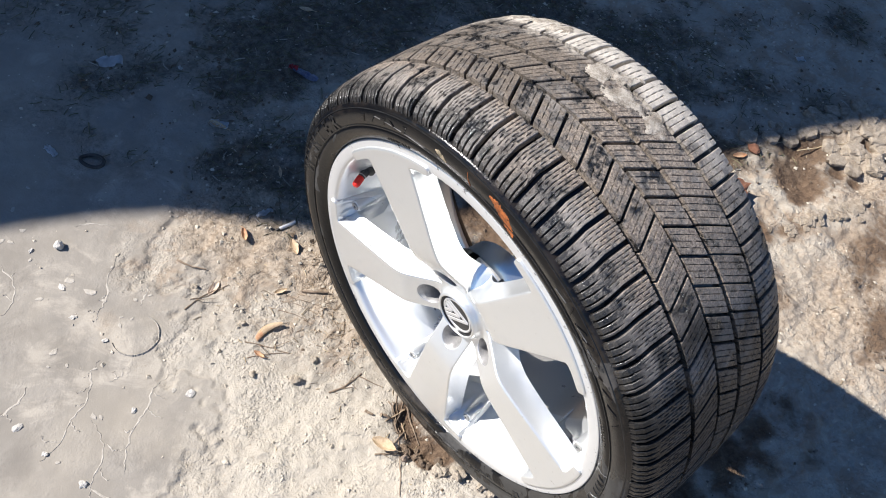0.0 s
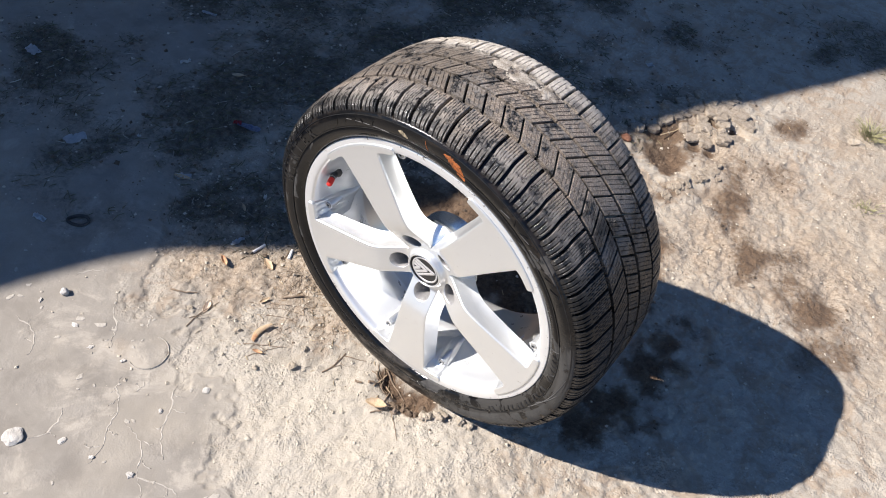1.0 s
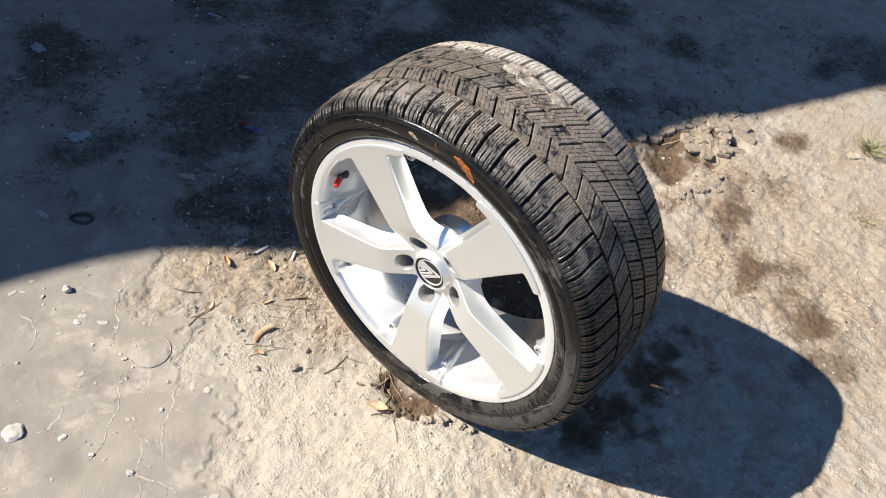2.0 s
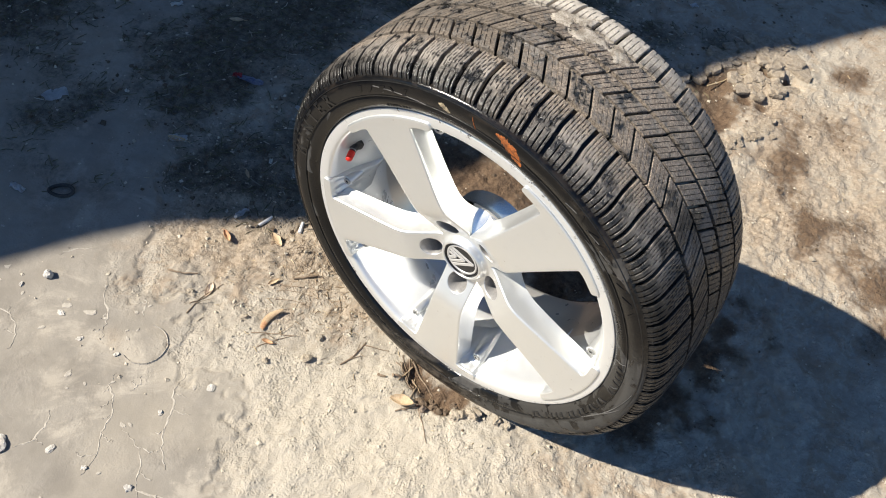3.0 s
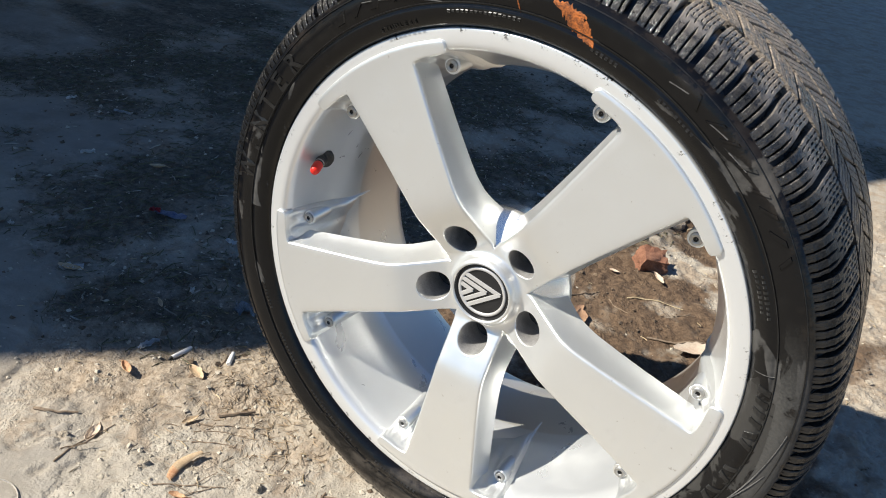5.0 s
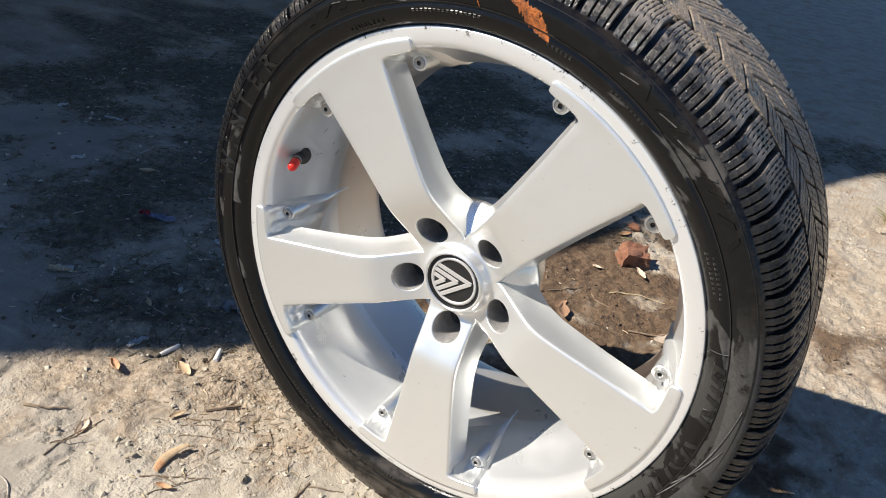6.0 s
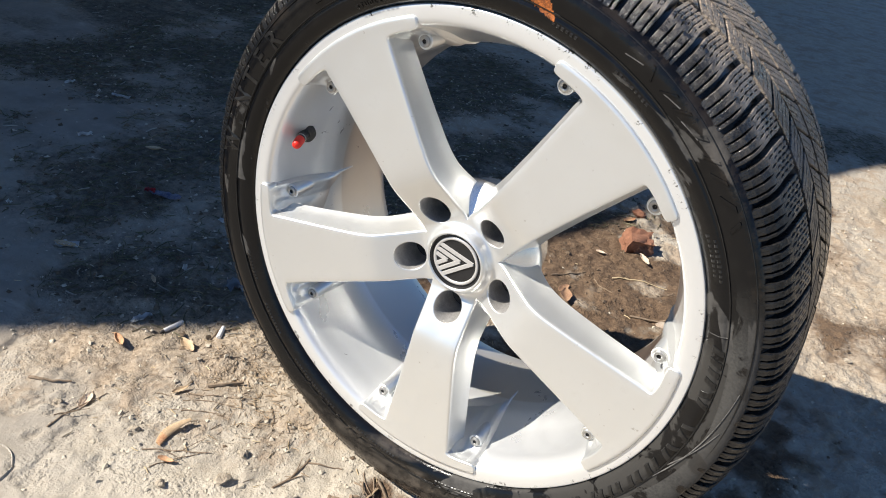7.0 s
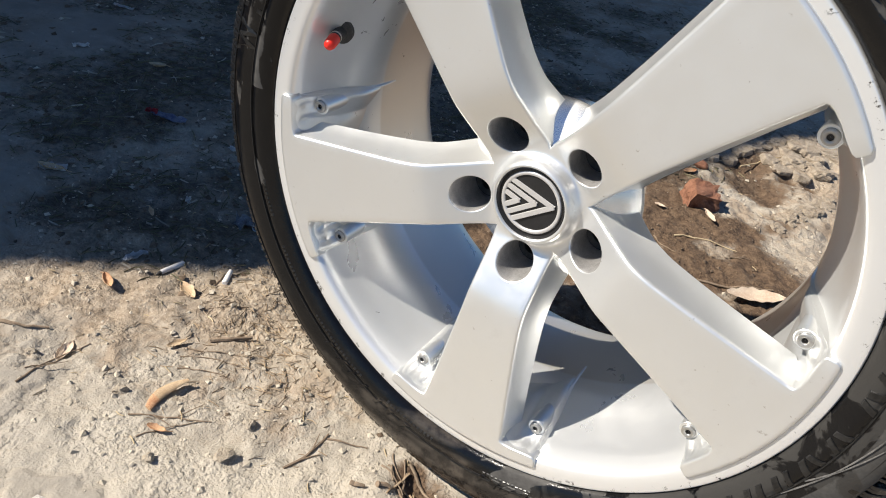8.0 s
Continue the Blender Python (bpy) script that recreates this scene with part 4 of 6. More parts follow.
def sag(a):
    """How far the half-flat tyre hangs down round its foot, at an angle in degrees."""
    off = abs((a + 65 + 180) % 360 - 180)
    u = min(1.0, max(0.0, (82 - off) / 50))
    return 0.0055 * u * u * (3 - 2 * u)


def sagging(bm, lo=0.275, hi=0.305):
    for v in bm.verts:
        q = math.hypot(v.co.x, v.co.z)
        f = 1 + sag(math.degrees(math.atan2(v.co.z, v.co.x))) * min(1.0, max(0.0, (q - lo) / (hi - lo))) / q
        v.co.x, v.co.z = v.co.x * f, v.co.z * f
    return bm


tyre = part("tyre", sagging(lathe(smooth_profile(CARCASS, 3), 192)), SIDEWALL, wheel, "black low-profile winter tyre, muddy tread", at=CENTRE)
CROWN = [(-0.0055, 0.3065), (-0.0035, 0.3140), (0.002, 0.3205), (0.012, 0.3255), (0.028, 0.3295), (0.050, 0.3318), (0.080, 0.3328), (0.120, 0.3333), (0.160, 0.3328), (0.190, 0.3318),
         (0.212, 0.3295), (0.228, 0.3255), (0.238, 0.3205), (0.2435, 0.3140), (0.2455, 0.3065)]
COUNT = 62
PITCH = 360 / COUNT


def block_mesh(ys, centre, width, slats, gap, base=0.0085, notch=0.0):
    """One tread block: slats with sipes between them. centre(y): how far the block leans round the tyre, in degrees."""
    bm = bmesh.new()
    for k in range(slats):
        rows = []
        for y in ys:
            r = between(y, CROWN)
            g, h = gap(k, y) / r, gap(k + 1, y) / r
            w = radians(width) / slats
            a0, a1 = radians(centre(y)) - radians(width) / 2 + w * k + (g / 2 if k else 0), radians(centre(y)) - radians(width) / 2 + w * (k + 1) - (h / 2 if k < slats - 1 else 0)
            open_edge = [min(0.0007, 0.00002 + 0.9 * q) / r for q in (gap(k, y) if k else 1, gap(k + 1, y) if k < slats - 1 else 1)]
            low = max(r - base, between(y, [(q, s - 0.002) for q, s in CARCASS[13:24]]))
            rows.append([bm.verts.new((q * math.cos(a), y, q * math.sin(a))) for q, a in
                         ((low, a0), (r - 0.0008, a0), (r, a0 + open_edge[0]), (r, a1 - open_edge[1]), (r - 0.0008, a1), (low, a1))])
        for a, b in zip(rows, rows[1:]):
            for i in range(5):
                bm.faces.new((a[i], a[i + 1], b[i + 1], b[i]))
        bm.faces.new(rows[0])
        bm.faces.new(rows[-1][::-1])
    bmesh.ops.recalc_face_normals(bm, faces=bm.faces)
    return bm


def plain_gap(k, y):
    """A sipe's width from station to station, broken as it is worn."""
    return 0.0006 if (int(y / 0.0032) + 2 * k) % 4 else 0.00002


def shoulder_gap(k, y):
    if y < 0.0125:
        return (0.0017 if y < 0.009 else 0.0010) if k % 2 == 1 else 0.00002
    if y < 0.024:
        return 0.0008 if k % 2 == 0 and y > 0.016 else 0.00002
    return 0.0008 if (int(y / 0.0030) + 2 * k) % 4 else 0.00002


def back_gap(k, y):
    return shoulder_gap(k, 0.240 - y)


def steps(*ends):
    out = []
    for a, b, n in ends:
        out += list(np.linspace(a, b, n, endpoint=False))
    return out + [ends[-1][1]]


ROWS_OF_BLOCKS = [
    ("shoulder", steps((-0.0055, -0.0035, 1), (-0.0035, 0.002, 1), (0.002, 0.008, 1), (0.008, 0.0105, 1), (0.0105, 0.016, 1), (0.016, 0.0590, 18)), lambda y: between(y, [(-0.0055, -0.1), (0.01, 0.25), (0.03, 0.9), (0.059, 1.0)]), 4.85, 7, shoulder_gap),
    ("inner", steps((0.0655, 0.1030, 14)), lambda y: -1.6 + (y - 0.0655) * 93, 5.15, 4, plain_gap),
    ("middle", steps((0.1070, 0.1385, 12)), lambda y: -0.6 - (y - 0.107) * 95, 5.15, 4, plain_gap),
    ("outer", steps((0.1450, 0.1835, 14)), lambda y: 2.0 - (y - 0.145) * 95, 5.40, 4, plain_gap),
    ("back", steps((0.1885, 0.226, 12), (0.226, 0.231, 1), (0.231, 0.238, 1), (0.238, 0.2435, 1), (0.2435, 0.2455, 1)), lambda y: 0.6, 5.00, 4, back_gap),
]
for name, ys, lean, width, slats, gap in ROWS_OF_BLOCKS:
    if name == "back":
        joined = bmesh.new()
        one = finish("tread_rest", block_mesh(ys, lean, width, slats, gap), TREAD, False)
        for k in range(COUNT):
            copy = one.copy()
            copy.transform(turn(k * PITCH + 2.1))
            joined.from_mesh(copy)
            bpy.data.meshes.remove(copy)
        tagged(part("tread_rest", sagging(joined), TREAD, tyre, smooth=False), kind="stuff")
        continue
    data = finish("tread_block", block_mesh(ys, lean, width, slats, gap), TREAD, False)
    for k in range(COUNT):
        ob = new("tread_block", data)
        a = 95.9 + k * PITCH
        ob.parent, ob.matrix_basis = tyre, Matrix.Translation(polar(sag(a), a, 0)) @ turn(a)


def mud_mesh(spots, seed):
    """Dried mud caked over the tread, thick in the middle and broken off at the edge; spots: (degrees, depth, reach)."""
    bm = bmesh.new()
    degs, deps = np.arange(min(q[0] for q in spots) - 12, max(q[0] for q in spots) + 12, 0.35), np.arange(0.145, 0.2445, 0.0016)
    ga, gy = np.meshgrid(degs, deps, indexing="ij")
    h = blobs(ga * 0.0058, gy, [(a * 0.0058, y, q) for a, y, q in spots]) - 0.46 + 0.8 * layered(ga * 0.0058, gy, 75, seed, 5)
    made = {}

    def at(i, j):
        if (i, j) not in made:
            q = between(deps[j], CROWN) + (-0.0006 if h[i, j] <= 0 else 0.0002 + min(0.0011, 0.004 * h[i, j])) + 0.0004 * noise.noise(Vector((ga[i, j] * 1.5, gy[i, j] * 400, seed)))
            made[i, j] = bm.verts.new(polar(q, degs[i], deps[j]))
        return made[i, j]
    for i in range(len(degs) - 1):
        for j in range(len(deps) - 1):
            if max(h[i, j], h[i + 1, j], h[i, j + 1], h[i + 1, j + 1]) > 0 and min(h[i, j], h[i + 1, j], h[i, j + 1], h[i + 1, j + 1]) > -0.10:
                bm.faces.new((at(i, j), at(i + 1, j), at(i + 1, j + 1), at(i, j + 1)))
    # only the largest cake holds
    left, best = set(bm.verts), set()
    while left:
        cake, todo = set(), [left.pop()]
        while todo:
            v = todo.pop()
            cake.add(v)
            for e in v.link_edges:
                o = e.other_vert(v)
                if o in left:
                    left.remove(o)
                    todo.append(o)
        best = max(best, cake, key=len)
    bmesh.ops.delete(bm, geom=[v for v in bm.verts if v not in best], context="VERTS")
    bmesh.ops.recalc_face_normals(bm, faces=bm.faces)
    return bm


part("dried_mud", mud_mesh([(79.5, 0.172, 0.014), (86, 0.170, 0.018), (93, 0.176, 0.018), (90, 0.186, 0.014), (72, 0.190, 0.010)], 81), MUD, tyre, "pale dried mud caked over the tread")
part("dried_mud", mud_mesh([(123, 0.224, 0.020), (116, 0.222, 0.020), (109, 0.220, 0.018), (102, 0.224, 0.018), (95, 0.222, 0.014)], 83), MUD, tyre, "pale dried mud caked over the tread")


def wall_y(r):
    """The outer face of the tyre's side at a radius."""
    return between(r, [(q, y) for y, q in CARCASS[:13]])


def wall_patch(points, thick=0.0006, rows=3):
    """A thin raised strip on the tyre's side along (radius, degrees, half width)."""
    bm = bmesh.new()
    grid = []
    for r, a, w in points:
        grid.append([bm.verts.new(polar(r + w * f, a, wall_y(r + w * f) - thick * (1 if abs(f) < 0.99 else 0.0))) for f in np.linspace(-1, 1, rows + 2)])
    for a, b in zip(grid, grid[1:]):
        for i in range(len(a) - 1):
            bm.faces.new((a[i], a[i + 1], b[i + 1], b[i]))
    bmesh.ops.recalc_face_normals(bm, faces=bm.faces)
    return bm


def wall_line(r, a0, a1, w, thick=0.0007):
    n = max(2, int(abs(a1 - a0) / 1.5) + 1)
    return wall_patch([(r, a, w) for a in np.linspace(a0, a1, n)], thick)


def wall_letters(text, r, a_mid, height, step):
    """Raised letters round the side, their tops outwards."""
    bm = bmesh.new()
    for i, ch in enumerate(text):
        curve = bpy.data.curves.new("letter", "FONT")
        curve.body, curve.size, curve.align_x, curve.extrude = ch, height * 1.4, "CENTER", 0.0005
        curve.offset = 0.0007 if height > 0.01 else 0.0001
        ob = bpy.data.objects.new("letter", curve)
        scene.collection.objects.link(ob)
        mesh = bpy.data.meshes.new_from_object(ob.evaluated_get(bpy.context.evaluated_depsgraph_get()))
        bpy.data.objects.remove(ob)
        bpy.data.curves.remove(curve)
        a = a_mid - (i - (len(text) - 1) / 2) * step
        for v in mesh.vertices:
            q, ang = r + v.co.y, a - math.degrees(v.co.x / r)
            v.co = polar(q, ang, wall_y(q) - 0.0006 - v.co.z)
        bm.from_mesh(mesh)
        bpy.data.meshes.remove(mesh)
    return bm


part("lettering", wall_letters("WINTER", 0.2826, 157.5, 0.0190, 5.6), LETTER, tyre, "raised black rubber letters", smooth=False)
part("lettering", wall_letters("STUDLESS", 0.2662, 116.4, 0.0040, 1.14), LETTER, tyre, "small raised black rubber letters", smooth=False)
for r0, a0, r1, a1 in ((0.2968, 122.8, 0.2815, 105.6), (0.3012, 3.3, 0.2822, -22.7), (0.3000, -5.6, 0.2830, -18.1), (0.2660, 12.9, 0.2811, 12.8), (0.2905, 64.5, 0.2940, 61.2), (0.2910, 56.0, 0.2945, 52.6), (0.2895, 51.0, 0.2930, 47.2)):
    part("raised_line", wall_patch([(r0 + (r1 - r0) * t, a0 + (a1 - a0) * t, 0.0005) for t in np.linspace(0, 1, 20)], 0.0010), RIDGE, tyre, "thin pale worn ridge")
# names that are not spelled out, as plain slanting raised bars
def wall_bar(r, a, w, h, slant, thick=0.0009):
    """A raised bar of a letter's size on the tyre's side: w degrees wide, h to each side of the radius r."""
    bm = bmesh.new()
    grid = []
    for u in (-1.0, -0.82, 0.0, 0.82, 1.0):
        row = []
        for v in (-1.0, -0.86, -0.3, 0.3, 0.86, 1.0):
            q = r + h * v
            up = thick if abs(u) < 0.9 and abs(v) < 0.9 else -0.0002
            row.append(bm.verts.new(polar(q, a + w * u / 2 - slant * v, wall_y(q) - up)))
        grid.append(row)
    for p, q in zip(grid, grid[1:]):
        for i in range(5):
            bm.faces.new((p[i], p[i + 1], q[i + 1], q[i]))
    bmesh.ops.recalc_face_normals(bm, faces=bm.faces)
    return bm


rnd = random.Random(4)
for mid, count, r, h, step in ((46, 8, 0.2945, 0.0062, 3.9), (-72, 7, 0.2815, 0.0060, 3.4), (-112, 7, 0.2815, 0.0058, 3.6), (120, 5, 0.2925, 0.0055, 3.8)):
    for i in range(count):
        a = mid - (i - (count - 1) / 2) * step
        part("raised_bar", wall_bar(r, a + rnd.uniform(-0.5, 0.5), rnd.choice((0.6, 0.8, 1.2, 1.9)), h * rnd.uniform(0.8, 1.0), rnd.choice((0.7, 0.7, 1.2, -0.6)), 0.0011), SIDEWALL, tyre, smooth=False)
for a in (-43.1, -37.2, -32.4, -26.6, -21.1, -15.4, -9.3, -0.8, 4.2, 8.6):
    for k, turned in ((-1, 0.5), (1, rnd.choice((0.5, -0.4)))):
        part("raised_bar", wall_bar(0.2758, a + k * 1.15, rnd.choice((1.0, 1.2, 1.4)), 0.0058, turned, 0.0012), LETTER, tyre, smooth=False)
small = bmesh.new()
for mid, count, r in ((98, 16, 0.2745), (75, 6, 0.2745), (27, 9, 0.2755), (28, 9, 0.2705), (-122, 18, 0.2745), (-142, 10, 0.2745), (-100, 14, 0.2725), (-76, 12, 0.2745), (-58, 10, 0.2735), (60, 9, 0.2745), (203, 9, 0.2745)):
    for i in range(count):
        a = mid - (i - (count - 1) / 2) * 0.92
        m = finish("bar", wall_line(r, a - 0.26, a + 0.26, rnd.uniform(0.0010, 0.0020), 0.0006), LETTER)
        small.from_mesh(m)
        bpy.data.meshes.remove(m)
tagged(part("small_marking", small, LETTER, tyre, "rows of small raised rubber marks", smooth=False), kind="stuff")
for a0, a1, r in ((-180, 180, 0.2818), (-180, 180, 0.3030)):
    part("raised_line", wall_line(r, a0, a1, 0.0006, 0.0011), LETTER, tyre)
def smear(points, seed, thick=0.0005):
    """A smear rubbed on the tyre's side, its edge ragged."""
    rnd = random.Random(seed)
    out = []
    for r, a, w in smooth_profile(points, 7):
        out.append((r + rnd.uniform(-0.2, 0.2) * w, a, max(0.0003, w * rnd.uniform(0.75, 1.25))))
    return wall_patch(out, thick, 5)


part("crayon_mark", smear([(0.2965, 85.9, 0.001), (0.2945, 84.0, 0.005), (0.2905, 82.2, 0.0085), (0.2855, 80.2, 0.0080), (0.2805, 78.4, 0.0042), (0.2765, 77.3, 0.001)], 1), ORANGE, tyre, "orange crayon mark")
part("crayon_mark", smear([(0.2930, 83.0, 0.001), (0.2950, 81.5, 0.002), (0.2940, 80.0, 0.001)], 4), ORANGE, tyre, "orange crayon mark")
part("crayon_mark", smear([(0.2985, 92.3, 0.0008), (0.2925, 92.0, 0.0026), (0.2865, 91.6, 0.0022), (0.2805, 91.1, 0.0006)], 2), ORANGE, tyre, "orange crayon mark")
part("crayon_mark", smear([(0.2935, 101.7, 0.001), (0.2915, 100.6, 0.0045), (0.2885, 99.5, 0.0040), (0.2860, 98.5, 0.001)], 3), CREAM, tyre, "pale cream smear")


# ---- things lying on the ground ----
def leaf_mesh(length, width, curl, seed, notch=0.0):
    """A dry curled leaf: a thin blade with a rib, thickness and a stalk."""
    rnd = random.Random(seed)
    bm = bmesh.new()
    grid = []
    for i in range(11):
        t = i / 10
        w = width * (math.sin(math.pi * min(1, t * 0.96 + 0.04)) ** 0.7) * (1 + 0.25 * (rnd.random() - 0.5))
        row = []
        for j in range(7):
            f = j / 3 - 1
            z = 0.0012 + curl * (f * f) * w + curl * 0.35 * length * (2 * t - 1) ** 2 + 0.0012 * (rnd.random() - 0.5)
            row.append(bm.verts.new(((t - 0.5) * length, f * w / 2 * (1 - 0.3 * curl), max(z, 0.0004))))
        grid.append(row)
    for a, b in zip(grid, grid[1:]):
        for i in range(6):
            bm.faces.new((a[i], b[i], b[i + 1], a[i + 1]))
    bmesh.ops.recalc_face_normals(bm, faces=bm.faces)
    bmesh.ops.solidify(bm, geom=bm.faces[:], thickness=0.0006)
    rod([(length * 0.48, 0, 0.0018 + curl * 0.3 * length), (length * 0.60, 0.001, 0.003), (length * 0.72, 0.004, 0.0012)], 0.0007, 5, bm)
    return bm


def lay(x, y, spin=0.0, up=0.0, tip=0.0):
    return pose(x, y, lift(x, y, up), tip, 0, spin)


LEAVES = [
    (-0.488, -0.032, 157, 0.031, 0.014, 0.38, RUSSET, "curled russet dry leaf lying on the dirt"),
    (-0.415, 0.029, 163, 0.038, 0.017, 0.22, LEAF, "tan dry leaf lying on the dirt"),
    (-0.423, -0.136, 113, 0.032, 0.015, 0.22, PALELEAF, "small tan dry leaf caught on twigs"),
    (-0.006, -0.073, 25, 0.044, 0.022, 0.30, LEAF, "pale ragged dry leaf lying in front of the tyre"),
    (-0.261, -0.144, 20, 0.022, 0.009, 0.40, RUSSET, "small brown leaf fragment on the dirt"),
    (0.172, 0.612, 38, 0.098, 0.036, 0.16, PALELEAF, "large pale dry husk leaf on brown soil"),
    (-0.030, 0.560, 115, 0.046, 0.022, 0.22, BROWNLEAF, "red-brown crumpled leaf on the brown soil"),
    (-0.045, 0.585, 80, 0.034, 0.016, 0.20, BROWNLEAF, "red-brown crumpled leaf on the brown soil"),
    (0.038, 0.800, 130, 0.042, 0.015, 0.35, PALELEAF, "narrow pale leaf beside the brick fragment"),
    (-0.049, 0.955, 60, 0.034, 0.018, 0.30, RUSSET, "red-brown curled leaf on the soil"),
    (-0.044, 0.767, 10, 0.020, 0.010, 0.30, PALELEAF, "small pale leaf scrap on the soil"),
    (-0.347, -0.045, 75, 0.024, 0.010, 0.35, LEAF, "small pale leaf scrap on the dirt"),
    (-0.578, 0.106, 150, 0.026, 0.008, 0.30, LEAF, "narrow pale leaf in the shade"),
    (-0.749, 0.069, 25, 0.040, 0.014, 0.40, LEAF, "pale leaf lying in the shade"),
    (-0.952, 0.425, 40, 0.034, 0.014, 0.40, LEAF, "pale leaf lying in the shade"),
]
for i, (x, y, spin, length, width, curl, mat, label) in enumerate(LEAVES):
    thing("dry_leaf", leaf_mesh(length, width, curl, i), mat, label, "leaf", lay(x, y, spin, 0.0015), "dry leaves")


def seed_pod(x, y, spin, length, width):
    """A dry curved pod, thick in the middle, its stalk end darker."""
    bm = bmesh.new()
    rings = []
    for i in range(15):
        t = i / 14
        w = width * (0.28 + 0.72 * math.sin(math.pi * min(1.0, 0.10 + 0.86 * t)) ** 0.8) * (0.8 + 0.35 * (1 - t))
        c = Vector(((t - 0.5) * length, 0.16 * length * math.sin(math.pi * t), 0.0022 + 0.012 * max(0.0, t - 0.55)))
        rings.append([bm.verts.new(c + Vector((0, math.cos(a) * w / 2, math.sin(a) * w * 0.19))) for a in (k * math.tau / 12 for k in range(12))])
    for i, (a, b) in enumerate(zip(rings, rings[1:])):
        for k in range(12):
            bm.faces.new((a[k], a[(k + 1) % 12], b[(k + 1) % 12], b[k])).material_index = 1 if i < 4 else 0
    bm.faces.new(rings[0]).material_index = 1
    bm.faces.new(rings[-1])
    bmesh.ops.recalc_face_normals(bm, faces=bm.faces)
    thing("seed_pod", bm, [POD, RUSSET], "long tan curved seed pod with a brown tip", "seed pod", lay(x, y, spin, 0.002))


seed_pod(-0.287, -0.107, 88, 0.052, 0.014)


def stick(x0, y0, x1, y1, radius, seed, mat=TWIG, name="twig", label="thin grey-brown twig lying on the dirt", forks=0):
    rnd = random.Random(seed)
    n = 8
    mx, my = (x0 + x1) / 2, (y0 + y1) / 2
    d = Vector((x1 - x0, y1 - y0))
    s = Vector((-d.y, d.x))
    bend = rnd.uniform(-0.10, 0.10)
    z0 = lift(mx, my)
    pts = []
    for i in range(n):
        t = i / (n - 1)
        p = Vector((x0 - mx, y0 - my)) + d * t + s * (bend * math.sin(math.pi * t) + rnd.uniform(-0.012, 0.012))
        z = lift(mx + p.x, my + p.y) - z0
        pts.append((p.x, p.y, max(z, -0.002) + radius * 0.9))
    bm = rod(pts, radius, 6, None, 0.4, seed)
    for k in range(forks):
        a = Vector(pts[2 + k * 2])
        side = 1 if k % 2 else -1
        b = a + Vector((*(d * 0.30 + s * side * rnd.uniform(0.14, 0.24)), 0.002))
        rod([a, (a + b) / 2 + Vector((0, 0, 0.001)), b], radius * 0.6, 5, bm, 0.3, seed + k)
    return thing(name, bm, mat, label, {"twig": "twig", "bark_fibre": "bark"}.get(name, "stalk"), pose(mx, my, z0), {"twig": "twigs", "bark_fibre": "bark fibres"}.get(name, "stalks"))


stick(-0.509, -0.159, -0.463, -0.127, 0.0022, 1)
stick(-0.409, -0.200, -0.412, -0.111, 0.0011, 2, forks=2, label="forked dry twig lying on the dirt")
stick(-0.423, -0.182, -0.414, -0.130, 0.0009, 3)
stick(-0.326, -0.014, -0.295, 0.023, 0.0034, 4, label="short thick brown stick beside the tyre")
stick(-0.296, -0.151, -0.230, -0.099, 0.0010, 5, forks=2)
stick(-0.268, -0.164, -0.235, -0.102, 0.0009, 6)
stick(-0.352, -0.048, -0.285, -0.006, 0.0010, 7)
stick(-0.403, 0.062, -0.412, 0.087, 0.0011, 8)
stick(-0.136, -0.090, -0.132, -0.025, 0.0017, 21, forks=2, label="forked brown twig lying on pale dirt")
stick(-0.330, -0.055, -0.268, -0.020, 0.0008, 22)
stick(-0.318, -0.070, -0.262, -0.040, 0.0008, 23)
stick(-0.004, -0.094, 0.018, -0.063, 0.0016, 9, label="dark twig in front of the tyre", forks=1)
stick(0.023, -0.064, 0.074, -0.104, 0.0011, 10)
rnd = random.Random(17)
for k in range(13):
    x, y, turned, long = rnd.uniform(-0.052, 0.004), 0, math.radians(rnd.gauss(-35, 24)), rnd.uniform(0.016, 0.042)
    y = -0.016 - 0.5 * (x + 0.052) + rnd.uniform(-0.007, 0.009)
    stick(x - long / 2 * math.cos(turned), y - long / 2 * math.sin(turned), x + long / 2 * math.cos(turned), y + long / 2 * math.sin(turned), rnd.uniform(0.0007, 0.0018), 40 + k, rnd.choice((TWIG, BARK, TWIG)), "bark_fibre", "torn brown bark fibre at the foot of the tyre")
stick(-0.072, -0.062, -0.058, -0.056, 0.0030, 51, label="short dark bark bit on the dirt")
stick(-0.050, -0.046, -0.038, -0.038, 0.0030, 52, label="short dark bark bit on the dirt")
stick(0.105, 0.700, 0.134, 0.722, 0.0010, 53, forks=2, label="small forked dry stem on brown soil")
stick(-0.042, 0.001, 0.025, -0.024, 0.0019, 11, label="dark twig lying against the tyre")
stick(-0.129, -0.031, -0.089, -0.012, 0.0012, 12)
stick(0.010, 0.695, 0.110, 0.729, 0.0013, 15, STRAW, "straw_stalk", "pale straw stalk on the brown soil")
stick(0.083, 0.596, 0.188, 0.651, 0.0021, 16, TWIG, "twig", "long dry twig on the brown soil")
stick(-0.085, 0.617, -0.040, 0.676, 0.0014, 17)
stick(-0.016, 0.666, 0.031, 0.640, 0.0012, 18)
stick(0.019, 1.090, 0.078, 1.196, 0.0016, 19, STRAW, "straw_stalk", "pale stalk lying on the broken crust")


